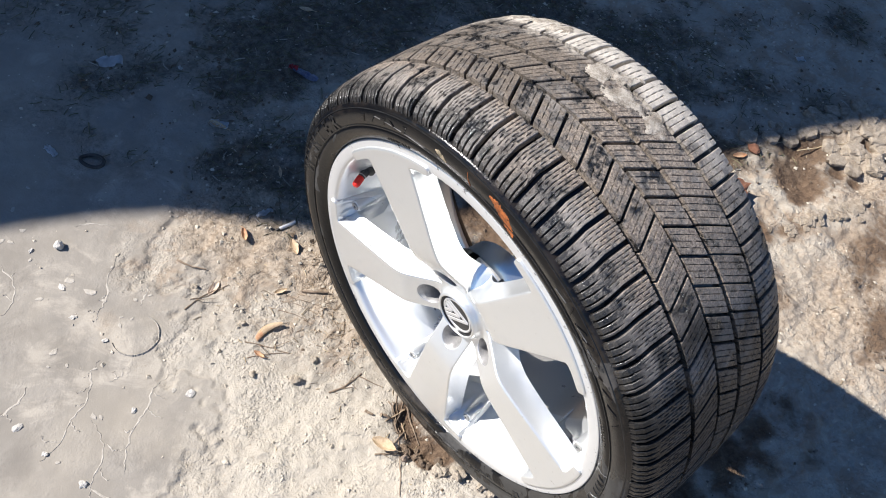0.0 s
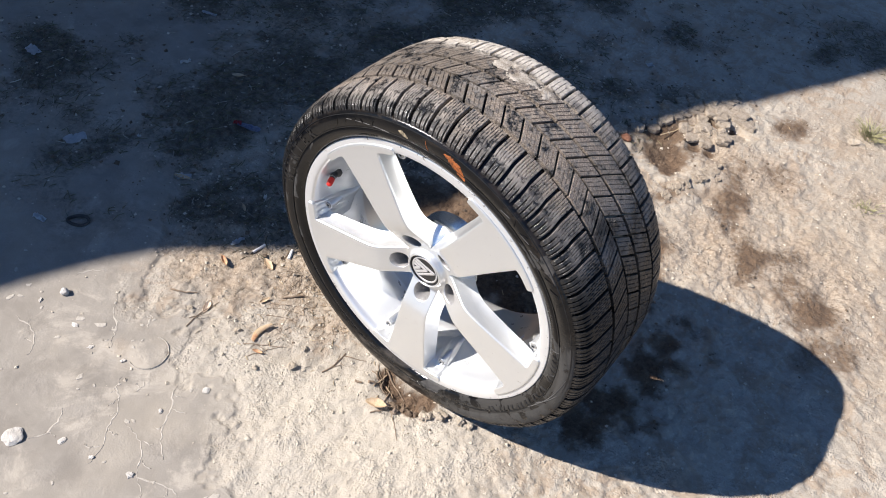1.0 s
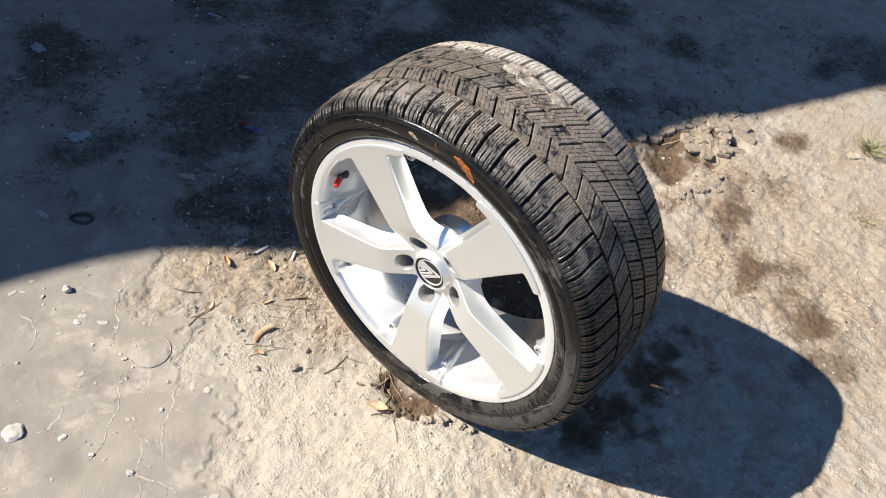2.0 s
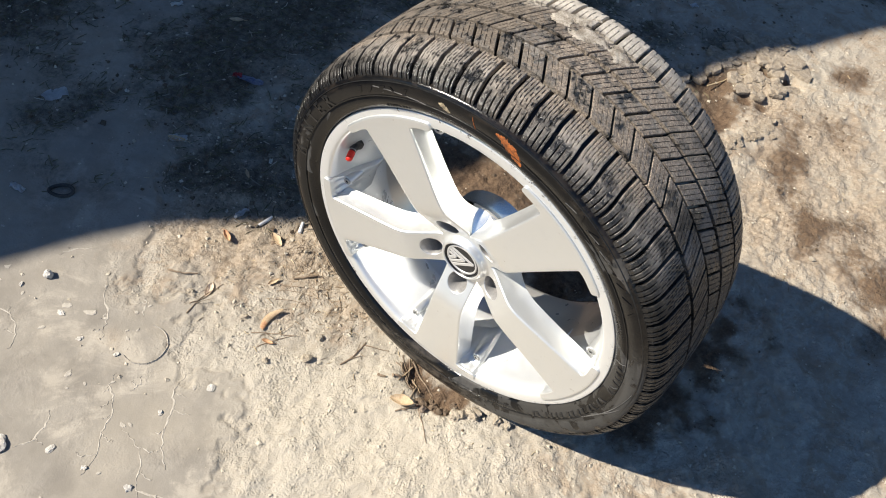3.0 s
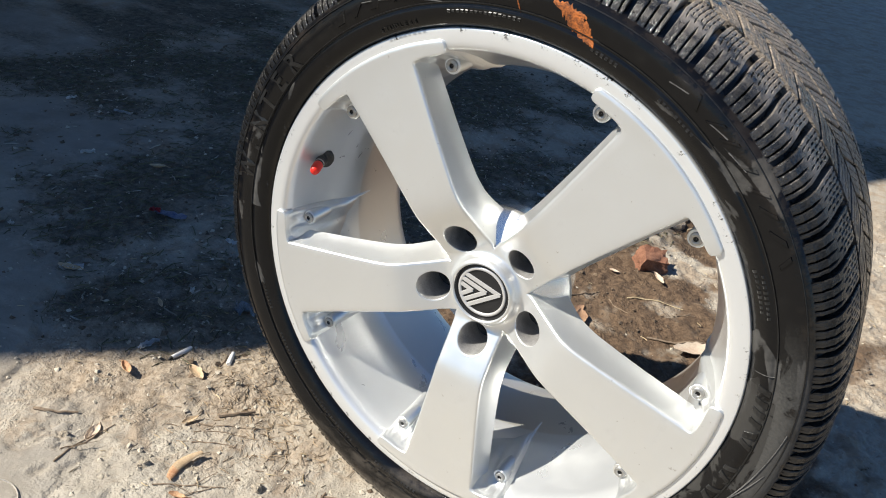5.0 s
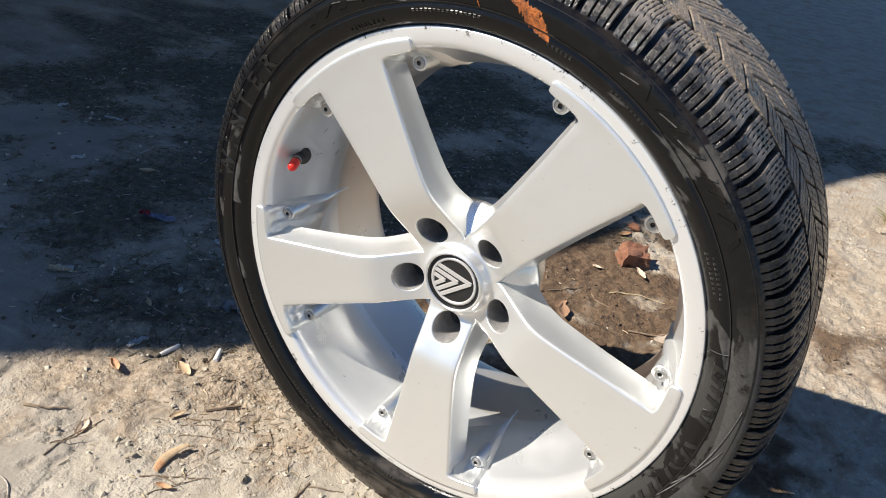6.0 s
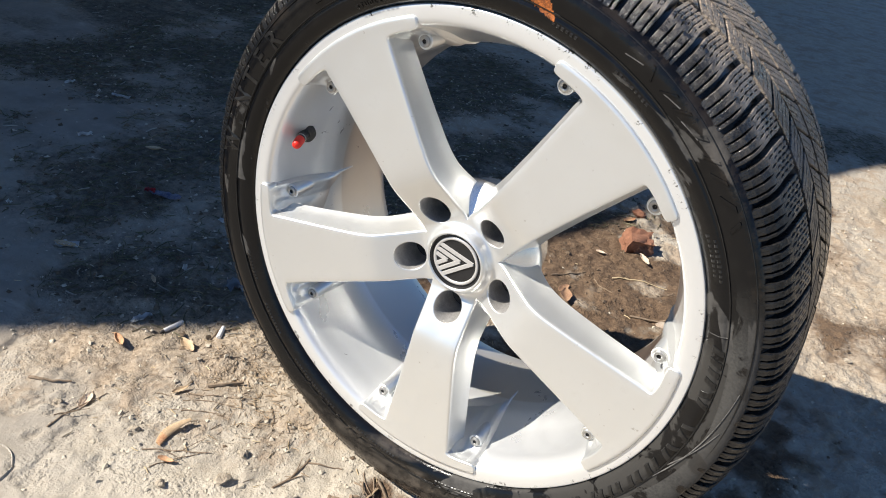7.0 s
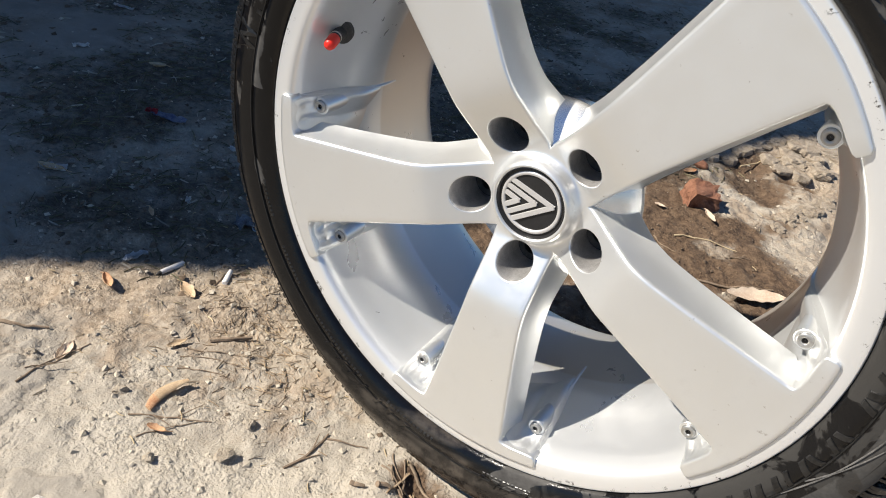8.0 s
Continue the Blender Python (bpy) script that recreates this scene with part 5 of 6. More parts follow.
def butt(x, y, spin, length, tip):
    """A cigarette butt: paper tube and filter end."""
    at = lay(x, y, spin, 0.0042)
    bm = bmesh.new()
    rings = []
    for k, (u, r) in enumerate(((0, 0.0030), (0.001, 0.0038), (length * 0.5, 0.0037), (length * 0.8, 0.0036), (length * 0.98, 0.0033), (length, 0.0026))):
        rings.append([bm.verts.new((u - length / 2, r * math.cos(a) * (1 - 0.12 * (k > 2)), r * math.sin(a))) for a in (i * math.tau / 16 for i in range(16))])
    for a, b in zip(rings, rings[1:]):
        for i in range(16):
            bm.faces.new((a[i], a[(i + 1) % 16], b[(i + 1) % 16], b[i]))
    bm.faces.new(rings[0])
    bm.faces.new(rings[-1])
    bmesh.ops.recalc_face_normals(bm, faces=bm.faces)
    ob = thing("cigarette_butt", bm, PAPER, "white cigarette butt lying on the dirt", "cigarette butt", at, "cigarette butts")
    if tip:
        end = rod([(length / 2 - 0.003, 0, 0), (length / 2 + 0.003, 0.0004, 0), (length / 2 + 0.007, 0.001, -0.001)], 0.0029, 10, None, 0.5, 3)
        part("burnt_end", end, STEM_AND_BORE, ob, "black burnt end")


butt(-0.464, 0.047, 262, 0.034, True)
butt(-0.400, 0.082, 119, 0.027, False)


def scrap_mesh(length, width, seed, crumple=0.004):
    """A crumpled scrap of sheet, with thickness."""
    rnd = random.Random(seed)
    bm = bmesh.new()
    grid = [[bm.verts.new(((i / 8 - 0.5) * length + rnd.uniform(-1, 1) * 0.05 * length, (j / 5 - 0.5) * width * (1 - 0.4 * abs(i / 8 - 0.5)) + rnd.uniform(-1, 1) * 0.06 * width,
                             0.001 + rnd.random() * crumple)) for j in range(6)] for i in range(9)]
    for a, b in zip(grid, grid[1:]):
        for i in range(5):
            bm.faces.new((a[i], b[i], b[i + 1], a[i + 1]))
    bmesh.ops.solidify(bm, geom=bm.faces[:], thickness=0.0004)
    return bm


wrapper = thing("sweet_wrapper", scrap_mesh(0.062, 0.018, 5, 0.007), WRAP_BLUE, "blue and red crumpled sweet wrapper in the shade", "wrapper", lay(-0.770, 0.298, 20, 0.002))
part("torn_end", scrap_mesh(0.020, 0.015, 6, 0.008), WRAP_RED, wrapper, "red torn end", at=pose(-0.034, 0.002, 0.001, 0, 0, 25))
thing("foil_scrap", scrap_mesh(0.036, 0.030, 7, 0.016), FOIL, "crumpled bluish foil scrap beside the tyre", "foil", lay(-0.465, 0.179, 30, 0.001))
for i, (x, y, spin, l, w, mat, label) in enumerate((
        (-1.032, -0.022, 70, 0.050, 0.034, FILM, "torn pale plastic scrap in the shade"),
        (-0.512, 0.027, 85, 0.034, 0.012, FILM, "wispy grey plastic scrap on the shadow's edge"),
        (-0.866, -0.226, 10, 0.036, 0.014, FILM, "pale paper scrap in the shade"),
        (-0.751, 0.073, 40, 0.038, 0.020, FILM, "crumpled pale scrap in the shade"),
        (-1.411, 0.110, 0, 0.045, 0.030, FILM, "pale torn scrap among dead grass"),
        (-1.234, 0.564, 20, 0.045, 0.012, FILM, "pale scrap in the shade"),
        (-1.092, 0.361, 60, 0.030, 0.012, PAPER, "white paper scrap in the shade"),
        (-0.632, 0.315, 15, 0.022, 0.012, FILM, "pale scrap in the shade"),
        (-0.937, 0.090, 0, 0.012, 0.008, PAPER, "tiny white paper scrap in the shade"),
        (-0.567, 0.162, 130, 0.014, 0.008, PAPER, "tiny white paper scrap in the shade"),
        (-0.666, 0.598, 20, 0.030, 0.010, FILM, "pale scrap in the shade"),
        (-1.375, 0.530, 80, 0.028, 0.010, PAPER, "white paper scrap in the shade"),
        (-0.293, 0.960, 20, 0.030, 0.016, FILM, "pale scrap in the shade"),
        (-0.158, 1.349, 50, 0.026, 0.016, FILM, "pale scrap in the shade"))):
    thing("litter_scrap", scrap_mesh(l, w, 20 + i, 0.006), mat, label, "litter", lay(x, y, spin, 0.001), "scraps of litter")

# a black rubber ring
bm = bmesh.new()
rings = []
for i in range(28):
    a = i * math.tau / 28
    c = Vector((0.023 * math.cos(a), 0.014 * math.sin(a), 0.004 + 0.002 * math.sin(2 * a)))
    o = Vector((math.cos(a), math.sin(a), 0))
    rings.append([bm.verts.new(c + (o * math.cos(b) + Vector((0, 0, 1)) * math.sin(b)) * 0.0038) for b in (k * math.tau / 8 for k in range(8))])
for i in range(28):
    for k in range(8):
        bm.faces.new((rings[i][k], rings[(i + 1) % 28][k], rings[(i + 1) % 28][(k + 1) % 8], rings[i][(k + 1) % 8]))
bmesh.ops.recalc_face_normals(bm, faces=bm.faces)
thing("rubber_ring", bm, STEM_AND_BORE, "small black rubber ring lying in the shade", "ring", lay(-0.801, -0.175, 35, 0.001))

# stones
for i, (x, y, size, mat, label) in enumerate((
        (-0.652, -0.310, (0.0125, 0.0115, 0.0125), STONE, "small round white pebble on the grey screed"),
        (-0.442, -0.557, (0.026, 0.025, 0.008), STONE, "flat white stone bedded in the screed"),
        (-0.374, -0.506, (0.012, 0.008, 0.003), STONE, "white stone chip on the screed"),
        (-0.671, -0.353, (0.0065, 0.0045, 0.003), STONE, "white stone chip on the screed"),
        (-0.571, -0.344, (0.010, 0.006, 0.002), STONE, "white stone chip on the screed"),
        (-0.504, -0.355, (0.009, 0.005, 0.002), STONE, "white stone chip on the screed"),
        (-0.433, -0.333, (0.0065, 0.006, 0.003), STONE, "white stone chip on the screed"),
        (-0.294, -0.355, (0.008, 0.005, 0.003), STONE, "white stone chip on the screed"),
        (-0.233, -0.468, (0.008, 0.009, 0.004), STONE, "white stone chip on the screed"),
        (-0.310, -0.492, (0.006, 0.005, 0.003), STONE, "white stone chip on the screed"),
        (-0.267, -0.270, (0.010, 0.009, 0.003), STONE, "white stone chip on the screed"),
        (-0.621, -0.530, (0.006, 0.005, 0.003), STONE, "white stone chip on the screed"),
        (-0.444, -0.162, (0.0068, 0.0055, 0.0055), CLOD, "small dark round clod on the dirt"),
        (-0.327, -0.136, (0.0085, 0.007, 0.006), CLOD, "small dry clod of pale dirt"),
        (-0.237, -0.172, (0.007, 0.006, 0.006), CLOD, "small dry clod of pale dirt"),
        (-0.199, -0.076, (0.010, 0.008, 0.007), CLOD, "small dry clod of pale dirt"),
        (-0.189, -0.123, (0.011, 0.010, 0.009), CLOD, "small dry clod of pale dirt"),
        (0.029, -0.058, (0.009, 0.008, 0.008), BROWNSTONE, "brown round pebble in front of the tyre"),
        (0.081, -0.031, (0.015, 0.011, 0.008), CLOD, "pale dirt clod in front of the tyre"),
        (0.103, -0.010, (0.014, 0.011, 0.008), CLOD, "pale dirt clod in front of the tyre"),
        (0.090, -0.022, (0.010, 0.009, 0.007), CLOD, "pale dirt clod in front of the tyre"),
        (0.143, 0.006, (0.010, 0.008, 0.007), CLOD, "pale dirt clod in front of the tyre"),
        (0.162, 0.012, (0.008, 0.007, 0.006), CLOD, "pale dirt clod in front of the tyre"),
        (0.439, 0.750, (0.008, 0.007, 0.004), CLOD, "small dry clod of pale dirt"),
        (0.312, 0.795, (0.010, 0.007, 0.004), CLOD, "small dry clod of pale dirt"))):
    kindly = "stone" if mat is STONE else "clod"
    thing("stone_chip" if mat is STONE else "dirt_clod", rock(tuple(q * (0.7 if mat is STONE else 0.85) for q in size), i + 1, 3 if size[0] > 0.011 else 2, (0.28 if size[0] > 0.011 else 0.8) if mat is STONE else 0.75), mat, label, kindly, lay(x, y, i * 47, size[2] * 0.35), kindly + "s", smooth=False)

# crumbled brown soil along the hollow at the tyre
rnd = random.Random(21)
for i in range(22):
    t = rnd.random()
    x, y = 0.008 + 0.072 * t + rnd.gauss(0, 0.004), -0.050 + 0.036 * t ** 2 + rnd.gauss(0, 0.004)
    q = rnd.uniform(0.0032, 0.0075)
    thing("soil_clod", rock((q, q * 0.85, q * 0.8), 70 + i, 2, 0.7), SOIL, "small crumbled brown soil clod at the tyre", "clod", lay(x, y, i * 61, q * 0.3), "soil clods", smooth=False)

# a broken piece of brick
bm = bmesh.new()
bmesh.ops.create_cube(bm, size=1)
bmesh.ops.subdivide_edges(bm, edges=bm.edges[:], cuts=5, use_grid_fill=True)
for v in bm.verts:
    v.co = Vector((v.co.x * 0.062, v.co.y * 0.046, v.co.z * 0.038))
    v.co *= 1 + 0.34 * noise.noise(v.co * 38) + 0.16 * noise.noise(v.co * 110)
    v.co.x += 0.3 * max(0, v.co.z) * (1 if v.co.x < 0 else -0.7)
thing("brick_fragment", bm, BRICK, "broken red brick fragment lying on brown soil", "brick", pose(0.010, 0.843, lift(0.010, 0.843) + 0.014, 8, 6, 34), smooth=False)
bm = rock((0.016, 0.012, 0.010), 31, 3)
thing("brick_fragment", bm, BRICK, "small red brick crumb on the soil", "brick", lay(-0.041, 0.996, 0, 0.004), smooth=False)

# broken crust at the edge of the shadow
def plate_mesh(size, thick, seed):
    """A flat angular piece of dried crust, its edge broken."""
    rnd = random.Random(seed)
    n = rnd.choice((5, 6, 7))
    bm = bmesh.new()
    rings = []
    angles = [(i + rnd.uniform(-0.3, 0.3)) * math.tau / n for i in range(n)]
    reach = [size * rnd.uniform(0.7, 1.15) for _ in range(n)]
    pts = []
    for i in range(n):
        a, b = Vector((math.cos(angles[i]), math.sin(angles[i]), 0)) * reach[i], Vector((math.cos(angles[(i + 1) % n]), math.sin(angles[(i + 1) % n]), 0)) * reach[(i + 1) % n]
        pts += [a + (b - a) * t for t in (0, 0.33, 0.66)]
    for z, f in ((-thick * 0.6, 0.9), (0, 1.03), (thick * 0.75, 1.0), (thick, 0.93), (thick * 1.05, 0.55)):
        rings.append([bm.verts.new((p.x * f * rnd.uniform(0.96, 1.04), p.y * f * rnd.uniform(0.96, 1.04), z + rnd.uniform(-0.12, 0.12) * thick)) for p in pts])
    for a, b in zip(rings, rings[1:]):
        for i in range(len(pts)):
            j = (i + 1) % len(pts)
            bm.faces.new((a[i], a[j], b[j], b[i]))
    top = bm.verts.new((0, 0, thick * 1.08))
    for i in range(len(pts)):
        bm.faces.new((rings[-1][i], rings[-1][(i + 1) % len(pts)], top))
    bm.faces.new(rings[0][::-1])
    bmesh.ops.recalc_face_normals(bm, faces=bm.faces)
    return bm


plates = [finish("crust_piece", plate_mesh(s, t, 60 + i), CRUST, False) for i, (s, t) in enumerate(((0.034, 0.007), (0.026, 0.009), (0.030, 0.006), (0.016, 0.007), (0.021, 0.010), (0.010, 0.007)))]
rnd = random.Random(11)
for i in range(150):
    a, q = rnd.uniform(0, math.tau), math.sqrt(rnd.random())
    if i < 60:
        x, y = 0.100 + 0.105 * q * math.cos(a), 1.255 + 0.115 * q * math.sin(a)
    elif i < 110:
        t = rnd.random()
        x, y = -0.068 + 0.19 * t + rnd.gauss(0, 0.014), 1.045 + 0.37 * t + rnd.gauss(0, 0.018)
    else:
        t = rnd.random()
        x, y = 0.143 + 0.055 * t + rnd.gauss(0, 0.010), 0.867 + 0.20 * t + rnd.gauss(0, 0.010)
    if min(math.hypot(x - 0.158, y - 1.128), math.hypot(x - 0.113, y - 1.112), math.hypot(x - 0.11, y - 1.23), math.hypot(x - 0.177, y - 1.248)) < 0.026:
        continue
    ob = new("crust_piece", plates[rnd.choice((0, 1, 1, 2, 3, 3, 4, 4, 5, 5) if i < 60 else (3, 4, 5, 5) if i < 110 else (3, 5, 5, 5))])
    ob.matrix_basis = pose(x, y, lift(x, y) - 0.0028, rnd.uniform(-9, 9), rnd.uniform(-9, 9), rnd.uniform(0, 360))
    tagged(ob, "broken angular piece of dry earth crust", "clod", "broken crust")

# pale cracks and the crescent print in the screed
LINES = [
    [(-0.405, -0.356), (-0.395, -0.376), (-0.372, -0.388), (-0.350, -0.407), (-0.338, -0.437), (-0.312, -0.464), (-0.302, -0.502)],
    [(-0.579, -0.234), (-0.543, -0.272), (-0.512, -0.288), (-0.492, -0.312), (-0.474, -0.329)],
    [(-0.316, -0.275), (-0.309, -0.313), (-0.285, -0.335), (-0.269, -0.365), (-0.239, -0.398), (-0.211, -0.413)],
    [(-0.319, -0.412), (-0.280, -0.415), (-0.242, -0.438), (-0.222, -0.463), (-0.166, -0.439), (-0.140, -0.439)],
    [(-0.420, -0.542), (-0.409, -0.517), (-0.411, -0.489), (-0.428, -0.466)],
    [(-0.446, -0.587), (-0.421, -0.622), (-0.417, -0.673)],
    [(-0.574, -0.445), (-0.589, -0.420), (-0.630, -0.404), (-0.672, -0.409)],
    [(-0.638, -0.213), (-0.668, -0.243), (-0.679, -0.268)],
    [(-0.462, -0.256), (-0.475, -0.236), (-0.490, -0.226)],
    [(-0.369, -0.332), (-0.359, -0.347), (-0.362, -0.362)],
]
MOON = [(-0.413 + 0.0385 * math.cos(radians(a)), -0.289 + 0.0385 * math.sin(radians(a))) for a in range(-105, 125, 8)]


def crack_lines():
    rnd = random.Random(3)
    bm = bmesh.new()
    branches = []
    for line in LINES:
        for p, q in zip(line[1:], line[2:]):
            d = Vector(q) - Vector(p)
            if rnd.random() < 0.7:
                side = Vector((-d.y, d.x)) * rnd.choice((-1, 1)) * rnd.uniform(0.3, 0.9)
                e = Vector(p) + d * rnd.uniform(0.1, 0.5) + side
                branches.append([p, tuple((Vector(p) + e) / 2 + d * 0.12), tuple(e)])
    for line, w in [(b, 0.0011) for b in branches] + [(l, 0.0017) for l in LINES] + [(MOON, 0.0022)]:
        fine = [Vector(p) for p in smooth_profile(line, 5)]
        rows = []
        for i, p in enumerate(fine):
            d = (fine[min(i + 1, len(fine) - 1)] - fine[max(i - 1, 0)]).normalized()
            s = Vector((-d.y, d.x))
            p = p + s * rnd.uniform(-0.0026, 0.0026) * (w < 0.002)
            q = w * rnd.uniform(0.25, 1.4) * math.sin(math.pi * (0.06 + 0.88 * i / (len(fine) - 1)))
            z = lift(p.x, p.y)
            rows.append([bm.verts.new((*(p - s * q), z + 0.0001)), bm.verts.new((*p, z + (0.0007 if w < 0.002 else 0.0026))), bm.verts.new((*(p + s * q), z + 0.0001))])
        for a, b in zip(rows, rows[1:]):
            bm.faces.new((a[0], a[1], b[1], b[0]))
            bm.faces.new((a[1], a[2], b[2], b[1]))
    bmesh.ops.recalc_face_normals(bm, faces=bm.faces)
    return bm


thing("crack_lines", crack_lines(), DUST, "pale dusty cracks in the grey screed", "cracks", kind="stuff")


# ---- flecks, loose crumbs, straw and grass ----
def flecks(count, seed):
    """Flat chips of pale mortar trodden into the screed."""
    rnd = random.Random(seed)
    bm = bmesh.new()
    for _ in range(count):
        x, y = rnd.uniform(-0.95, 0.05), rnd.uniform(-0.75, 0.0)
        if float(zones(np.array([x]), np.array([y]))[0][0]) < 0.8:
            continue
        size, long, spin, n = 0.0024 * 3.4 ** (rnd.random() ** 2), rnd.uniform(1.0, 2.2), rnd.uniform(0, math.tau), rnd.choice((5, 6, 7))
        z = lift(x, y)
        rings = []
        for f, up in ((1.0, -0.0004), (0.94, 0.0006), (0.7, 0.0009)):
            ring = []
            for i in range(n):
                a = i * math.tau / n
                q = Vector((math.cos(a) * long, math.sin(a))) * size * f
                ring.append(Vector((x + q.x * math.cos(spin) - q.y * math.sin(spin), y + q.x * math.sin(spin) + q.y * math.cos(spin), z + up)))
            rings.append(ring)
        grow = [rnd.uniform(0.6, 1.3) for _ in range(n)]
        made = [[bm.verts.new((x + (p.x - x) * g, y + (p.y - y) * g, p.z)) for p, g in zip(ring, grow)] for ring in rings]
        for a, b in zip(made, made[1:]):
            for i in range(n):
                bm.faces.new((a[i], a[(i + 1) % n], b[(i + 1) % n], b[i]))
        bm.faces.new(made[-1])
    bmesh.ops.recalc_face_normals(bm, faces=bm.faces)
    return bm


thing("mortar_flecks", flecks(120, 12), DUST, "flat pale mortar flecks trodden into the grey screed", "flecks", kind="stuff", smooth=False)

def scatter(count, seed, box, chance):
    rng = np.random.default_rng(seed)
    x, y = rng.uniform(box[0], box[1], count), rng.uniform(box[2], box[3], count)
    keep = rng.random(count) < chance(x, y)
    return rng, x[keep], y[keep]


def crumbs(name, label, count, seed, box, chance, low, high, material):
    rng, x, y = scatter(count, seed, box, chance)
    n = len(x)
    z = ground_z(x, y)
    size = low * (high / low) ** (rng.random(n) ** 2.6)
    shape = np.array([(1, 0, 0), (0, 1, 0), (-1, 0, 0), (0, -1, 0), (0.2, 0.1, 0.55), (0, 0, -0.5)])
    v = shape[None] * rng.uniform(0.55, 1.25, (n, 6, 3)) * size[:, None, None] + rng.uniform(-0.25, 0.25, (n, 6, 3)) * size[:, None, None]
    ang = rng.uniform(0, math.tau, n)
    c, s = np.cos(ang)[:, None], np.sin(ang)[:, None]
    v = np.stack([v[..., 0] * c - v[..., 1] * s + x[:, None], v[..., 0] * s + v[..., 1] * c + y[:, None], v[..., 2] + (z + size * 0.15)[:, None]], -1)
    f = np.array([(0, 1, 4), (1, 2, 4), (2, 3, 4), (3, 0, 4), (1, 0, 5), (2, 1, 5), (3, 2, 5), (0, 3, 5)])
    faces = (f[None] + 6 * np.arange(n)[:, None, None]).reshape(-1, 3)
    mesh = bpy.data.meshes.new(name)
    mesh.from_pydata(v.reshape(-1, 3).tolist(), [], faces.tolist())
    mesh.materials.append(material)
    return tagged(new(name, mesh), label, "crumbs", kind="stuff")


def dirt_chance(x, y):
    smooth, brown, litter = zones(x, y)
    near = np.exp(-(((x + 0.12) / 0.42) ** 2 + ((y + 0.02) / 0.22) ** 2))
    return (1 - smooth) * (0.28 + 0.6 * near) * (1 - np.clip(1.5 * brown, 0, 0.97)) + 0.006


def soil_chance(x, y):
    return np.clip(zones(x, y)[1] * 1.2 - 0.25, 0, 1)


crumbs("dirt_crumbs", "loose pale crumbs of dry dirt", 34000, 1, (-0.75, 0.85, -0.55, 1.5), dirt_chance, 0.0008, 0.0052, CRUMB)
crumbs("soil_crumbs", "loose crumbs of brown soil", 9000, 2, (-0.45, 0.75, -0.1, 1.5), soil_chance, 0.0012, 0.006, SOILCRUMB)


def straws(name, label, count, seed, box, chance, low, high, material, rise=0.1, fine=1.0):
    rng, x, y = scatter(count, seed, box, chance)
    n = len(x)
    z = ground_z(x, y)
    length, ang, thick = rng.uniform(low, high, n), rng.uniform(0, math.tau, n), rng.uniform(0.0004, 0.0010, n) * fine
    d = np.stack([np.cos(ang), np.sin(ang), rng.uniform(0, rise, n)], -1) * length[:, None]
    s = np.stack([-np.sin(ang), np.cos(ang), 0 * ang], -1) * thick[:, None]
    mid = np.stack([x, y, z + thick * 1.3], -1)
    bend = np.stack([rng.uniform(-1, 1, n), rng.uniform(-1, 1, n), rng.uniform(0, 0.6, n)], -1) * (length * 0.12)[:, None]
    up = np.stack([0 * thick, 0 * thick, thick * 1.5], -1)
    rows = []
    for t, b in ((-0.5, 0), (0, 1), (0.5, 0)):
        p = mid + d * (t + (0.5 if rise > 0.5 else 0)) + bend * b
        rows += [p - s, p + s, p + up]
    v = np.stack(rows, 1)
    f = np.array([(0, 1, 4, 3), (1, 2, 5, 4), (2, 0, 3, 5), (3, 4, 7, 6), (4, 5, 8, 7), (5, 3, 6, 8)])
    faces = (f[None] + 9 * np.arange(n)[:, None, None]).reshape(-1, 4)
    mesh = bpy.data.meshes.new(name)
    mesh.from_pydata(v.reshape(-1, 3).tolist(), [], faces.tolist())
    mesh.materials.append(material)
    return tagged(new(name, mesh), label, "plant litter", kind="stuff")


def straw_chance(x, y):
    smooth, brown, litter = zones(x, y)
    near = np.exp(-(((x + 0.27) / 0.2) ** 2 + ((y - 0.03) / 0.16) ** 2)) + 0.8 * np.exp(-(((x + 0.02) / 0.07) ** 2 + ((y - 0.0) / 0.05) ** 2))
    return (1 - smooth) * (0.05 + 0.8 * near) + 0.20 * litter + 0.04 * brown


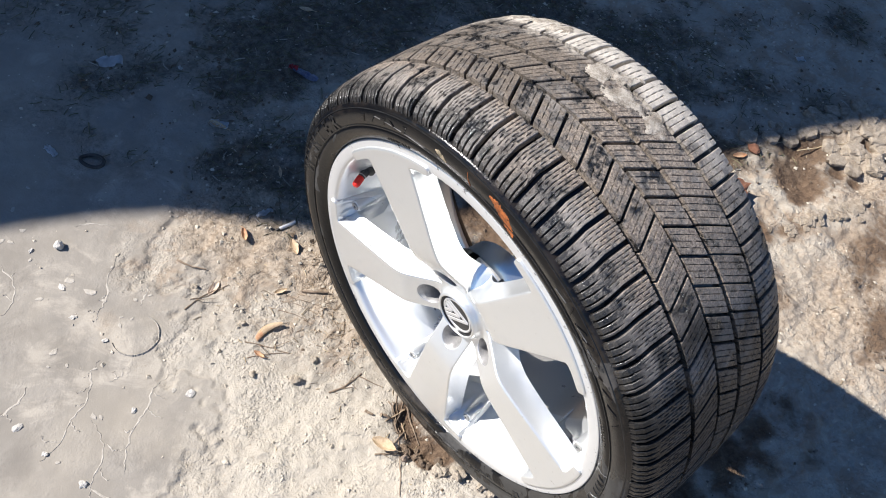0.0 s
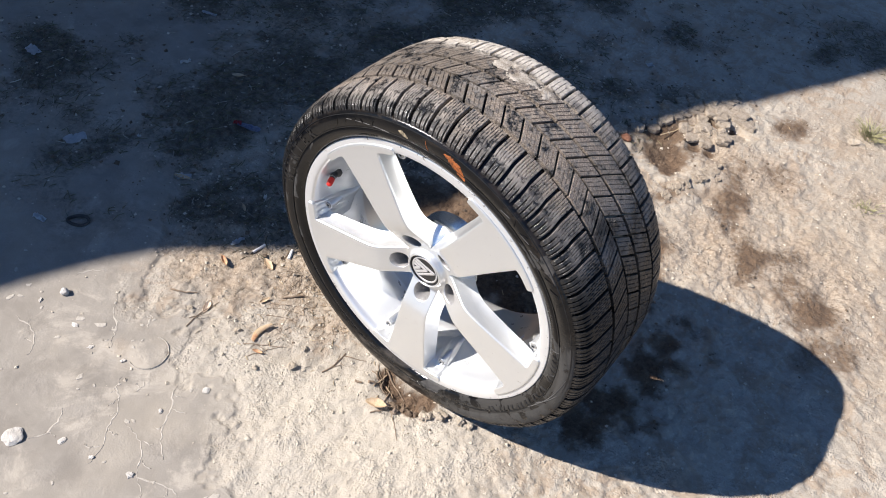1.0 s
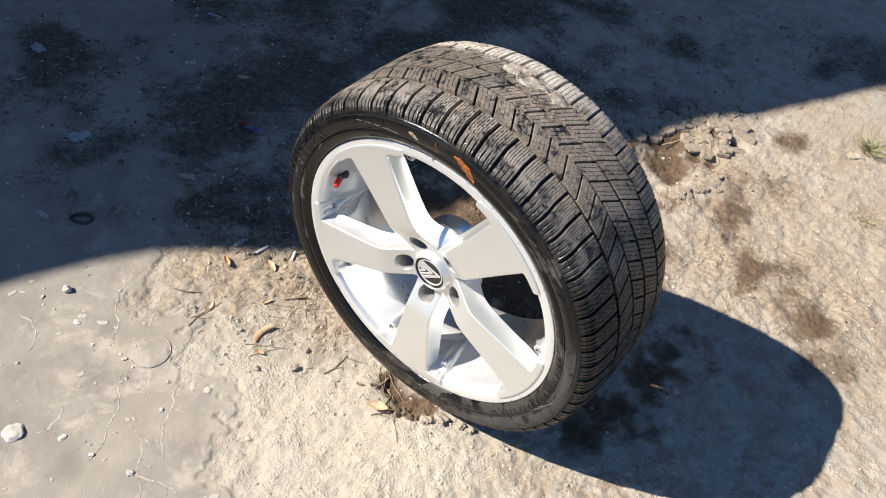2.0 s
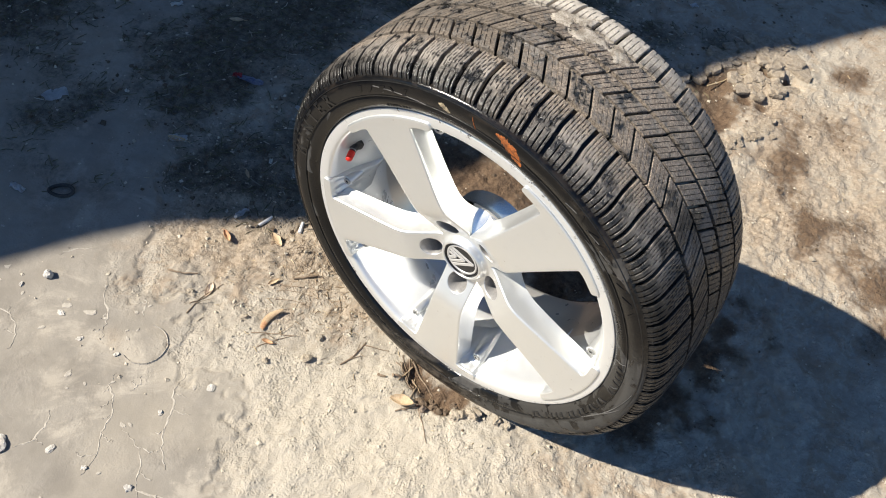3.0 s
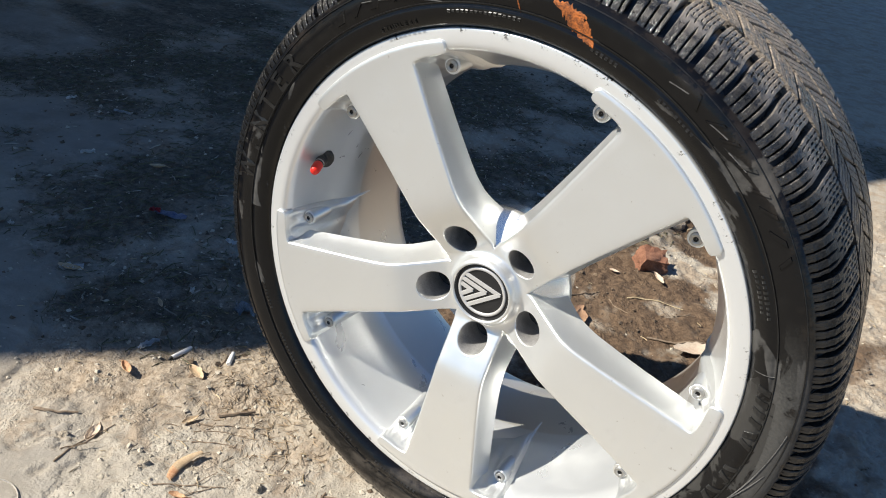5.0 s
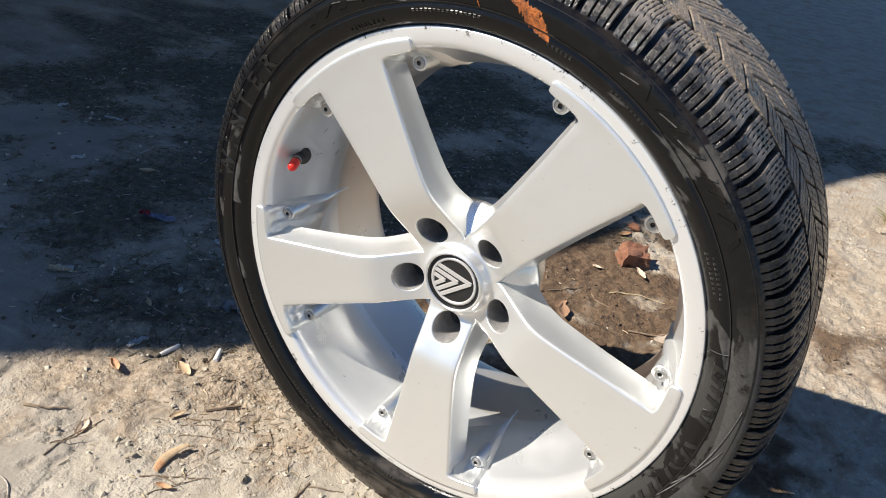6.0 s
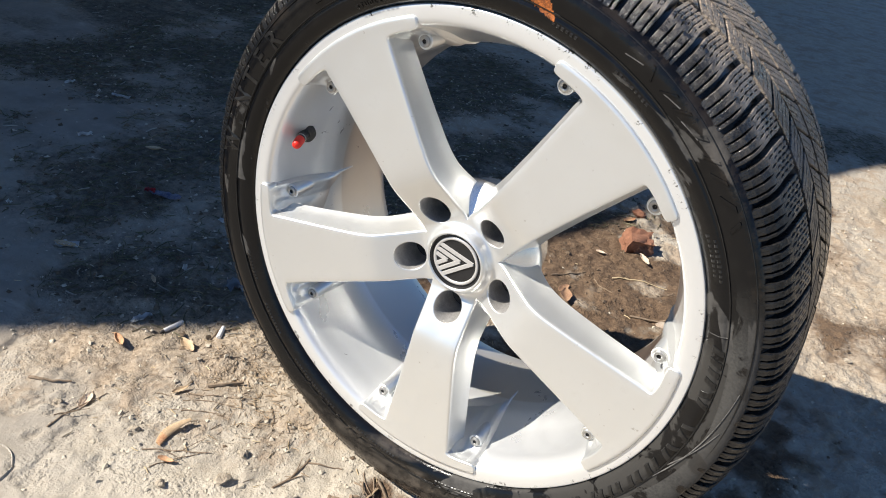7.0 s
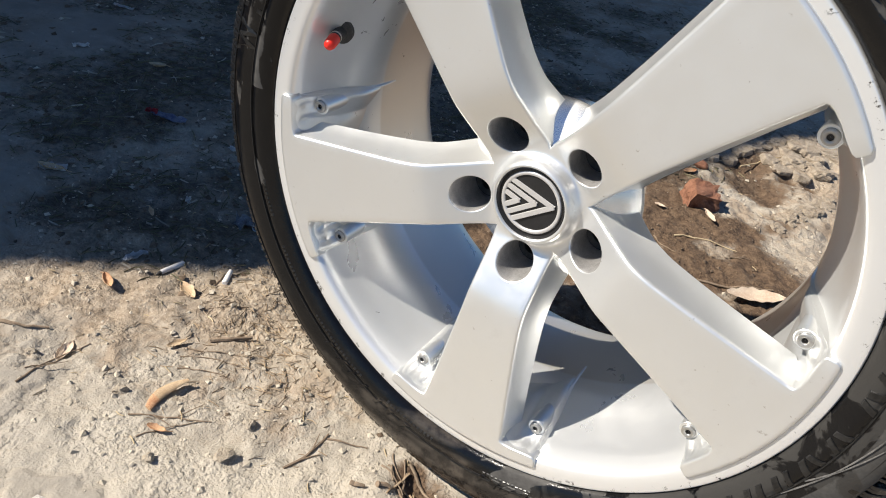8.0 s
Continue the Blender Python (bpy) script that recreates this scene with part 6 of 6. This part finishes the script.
straws("straw_bits", "short bits of dry straw and bark strewn on the dirt", 2900, 5, (-0.8, 0.8, -0.3, 1.5), straw_chance, 0.004, 0.017, STRAW, 0.1, 0.75)
straws("pale_stalks", "pale broken stalks and bark chips strewn in the shade", 2600, 25, (-1.9, 0.2, -0.1, 2.2), lambda x, y: np.clip(zones(x, y)[2] * 0.9 - 0.1, 0, 1), 0.006, 0.030, STALK, 0.12, 1.3)
crumbs("dark_crumbs", "loose dark crumbs of trodden soil in the shade", 16000, 27, (-1.7, 0.3, -0.1, 2.0), lambda x, y: np.clip(zones(x, y)[2] * 1.1, 0.02, 1), 0.0016, 0.008, SOILCRUMB)
crumbs("pale_specks", "fine pale specks of litter in the shade", 9000, 9, (-1.7, 0.4, -0.4, 2.0), lambda x, y: (0.15 + 0.5 * zones(x, y)[2]) * (1 - 0.8 * zones(x, y)[1]), 0.0012, 0.0060, CRUMB)
straws("bark_fibres", "brown bark fibres and straw matted beside the tyre", 1500, 15, (-0.50, -0.10, -0.14, 0.16), lambda x, y: np.clip(blobs(x, y, [(-0.315, 0.035, 0.075), (-0.34, 0.07, 0.05), (-0.24, 0.0, 0.05)]) * 1.1 + 0.04, 0, 1), 0.005, 0.022, BARK, 0.15, 0.6)
straws("dead_grass", "flattened dull dead grass in the shade", 24000, 6, (-1.7, 0.5, -0.2, 2.4), lambda x, y: np.clip(zones(x, y)[2] * 1.2 - 0.12, 0, 1) * (zones(x, y)[2] > 0.3), 0.008, 0.035, GRASS, 0.25)

# low yellowed tufts by the far side
def tuft(x, y, count, reach, high, seed, label):
    rnd = random.Random(seed)
    bm = bmesh.new()
    for k in range(count):
        a, q = rnd.uniform(0, math.tau), rnd.random() * reach
        p = Vector((q * math.cos(a), q * math.sin(a), 0))
        h, lean = rnd.uniform(0.4, 1.0) * high, rnd.uniform(0.5, 1.6)
        o = Vector((math.cos(a + rnd.uniform(-0.6, 0.6)), math.sin(a), 0))
        rod([p, p + o * h * lean * 0.4 + Vector((0, 0, h * 0.6)), p + o * h * lean + Vector((0, 0, h * 0.9))], 0.0010, 4, bm)
    thing("grass_tuft", bm, TUFT, label, "grass", lay(x, y, 0), "grass tufts")


tuft(0.482, 1.544, 110, 0.035, 0.035, 8, "low yellowed grass tuft on pale dirt")
tuft(0.568, 1.215, 40, 0.040, 0.014, 9, "sparse flattened yellowish grass on pale dirt")
thing("dirt_clod", rock((0.026, 0.014, 0.010), 41, 3, 0.7), CLOD, "dry clod of earth beside the grass tuft", "clod", lay(0.460, 1.472, 20, 0.003), "clods", smooth=False)
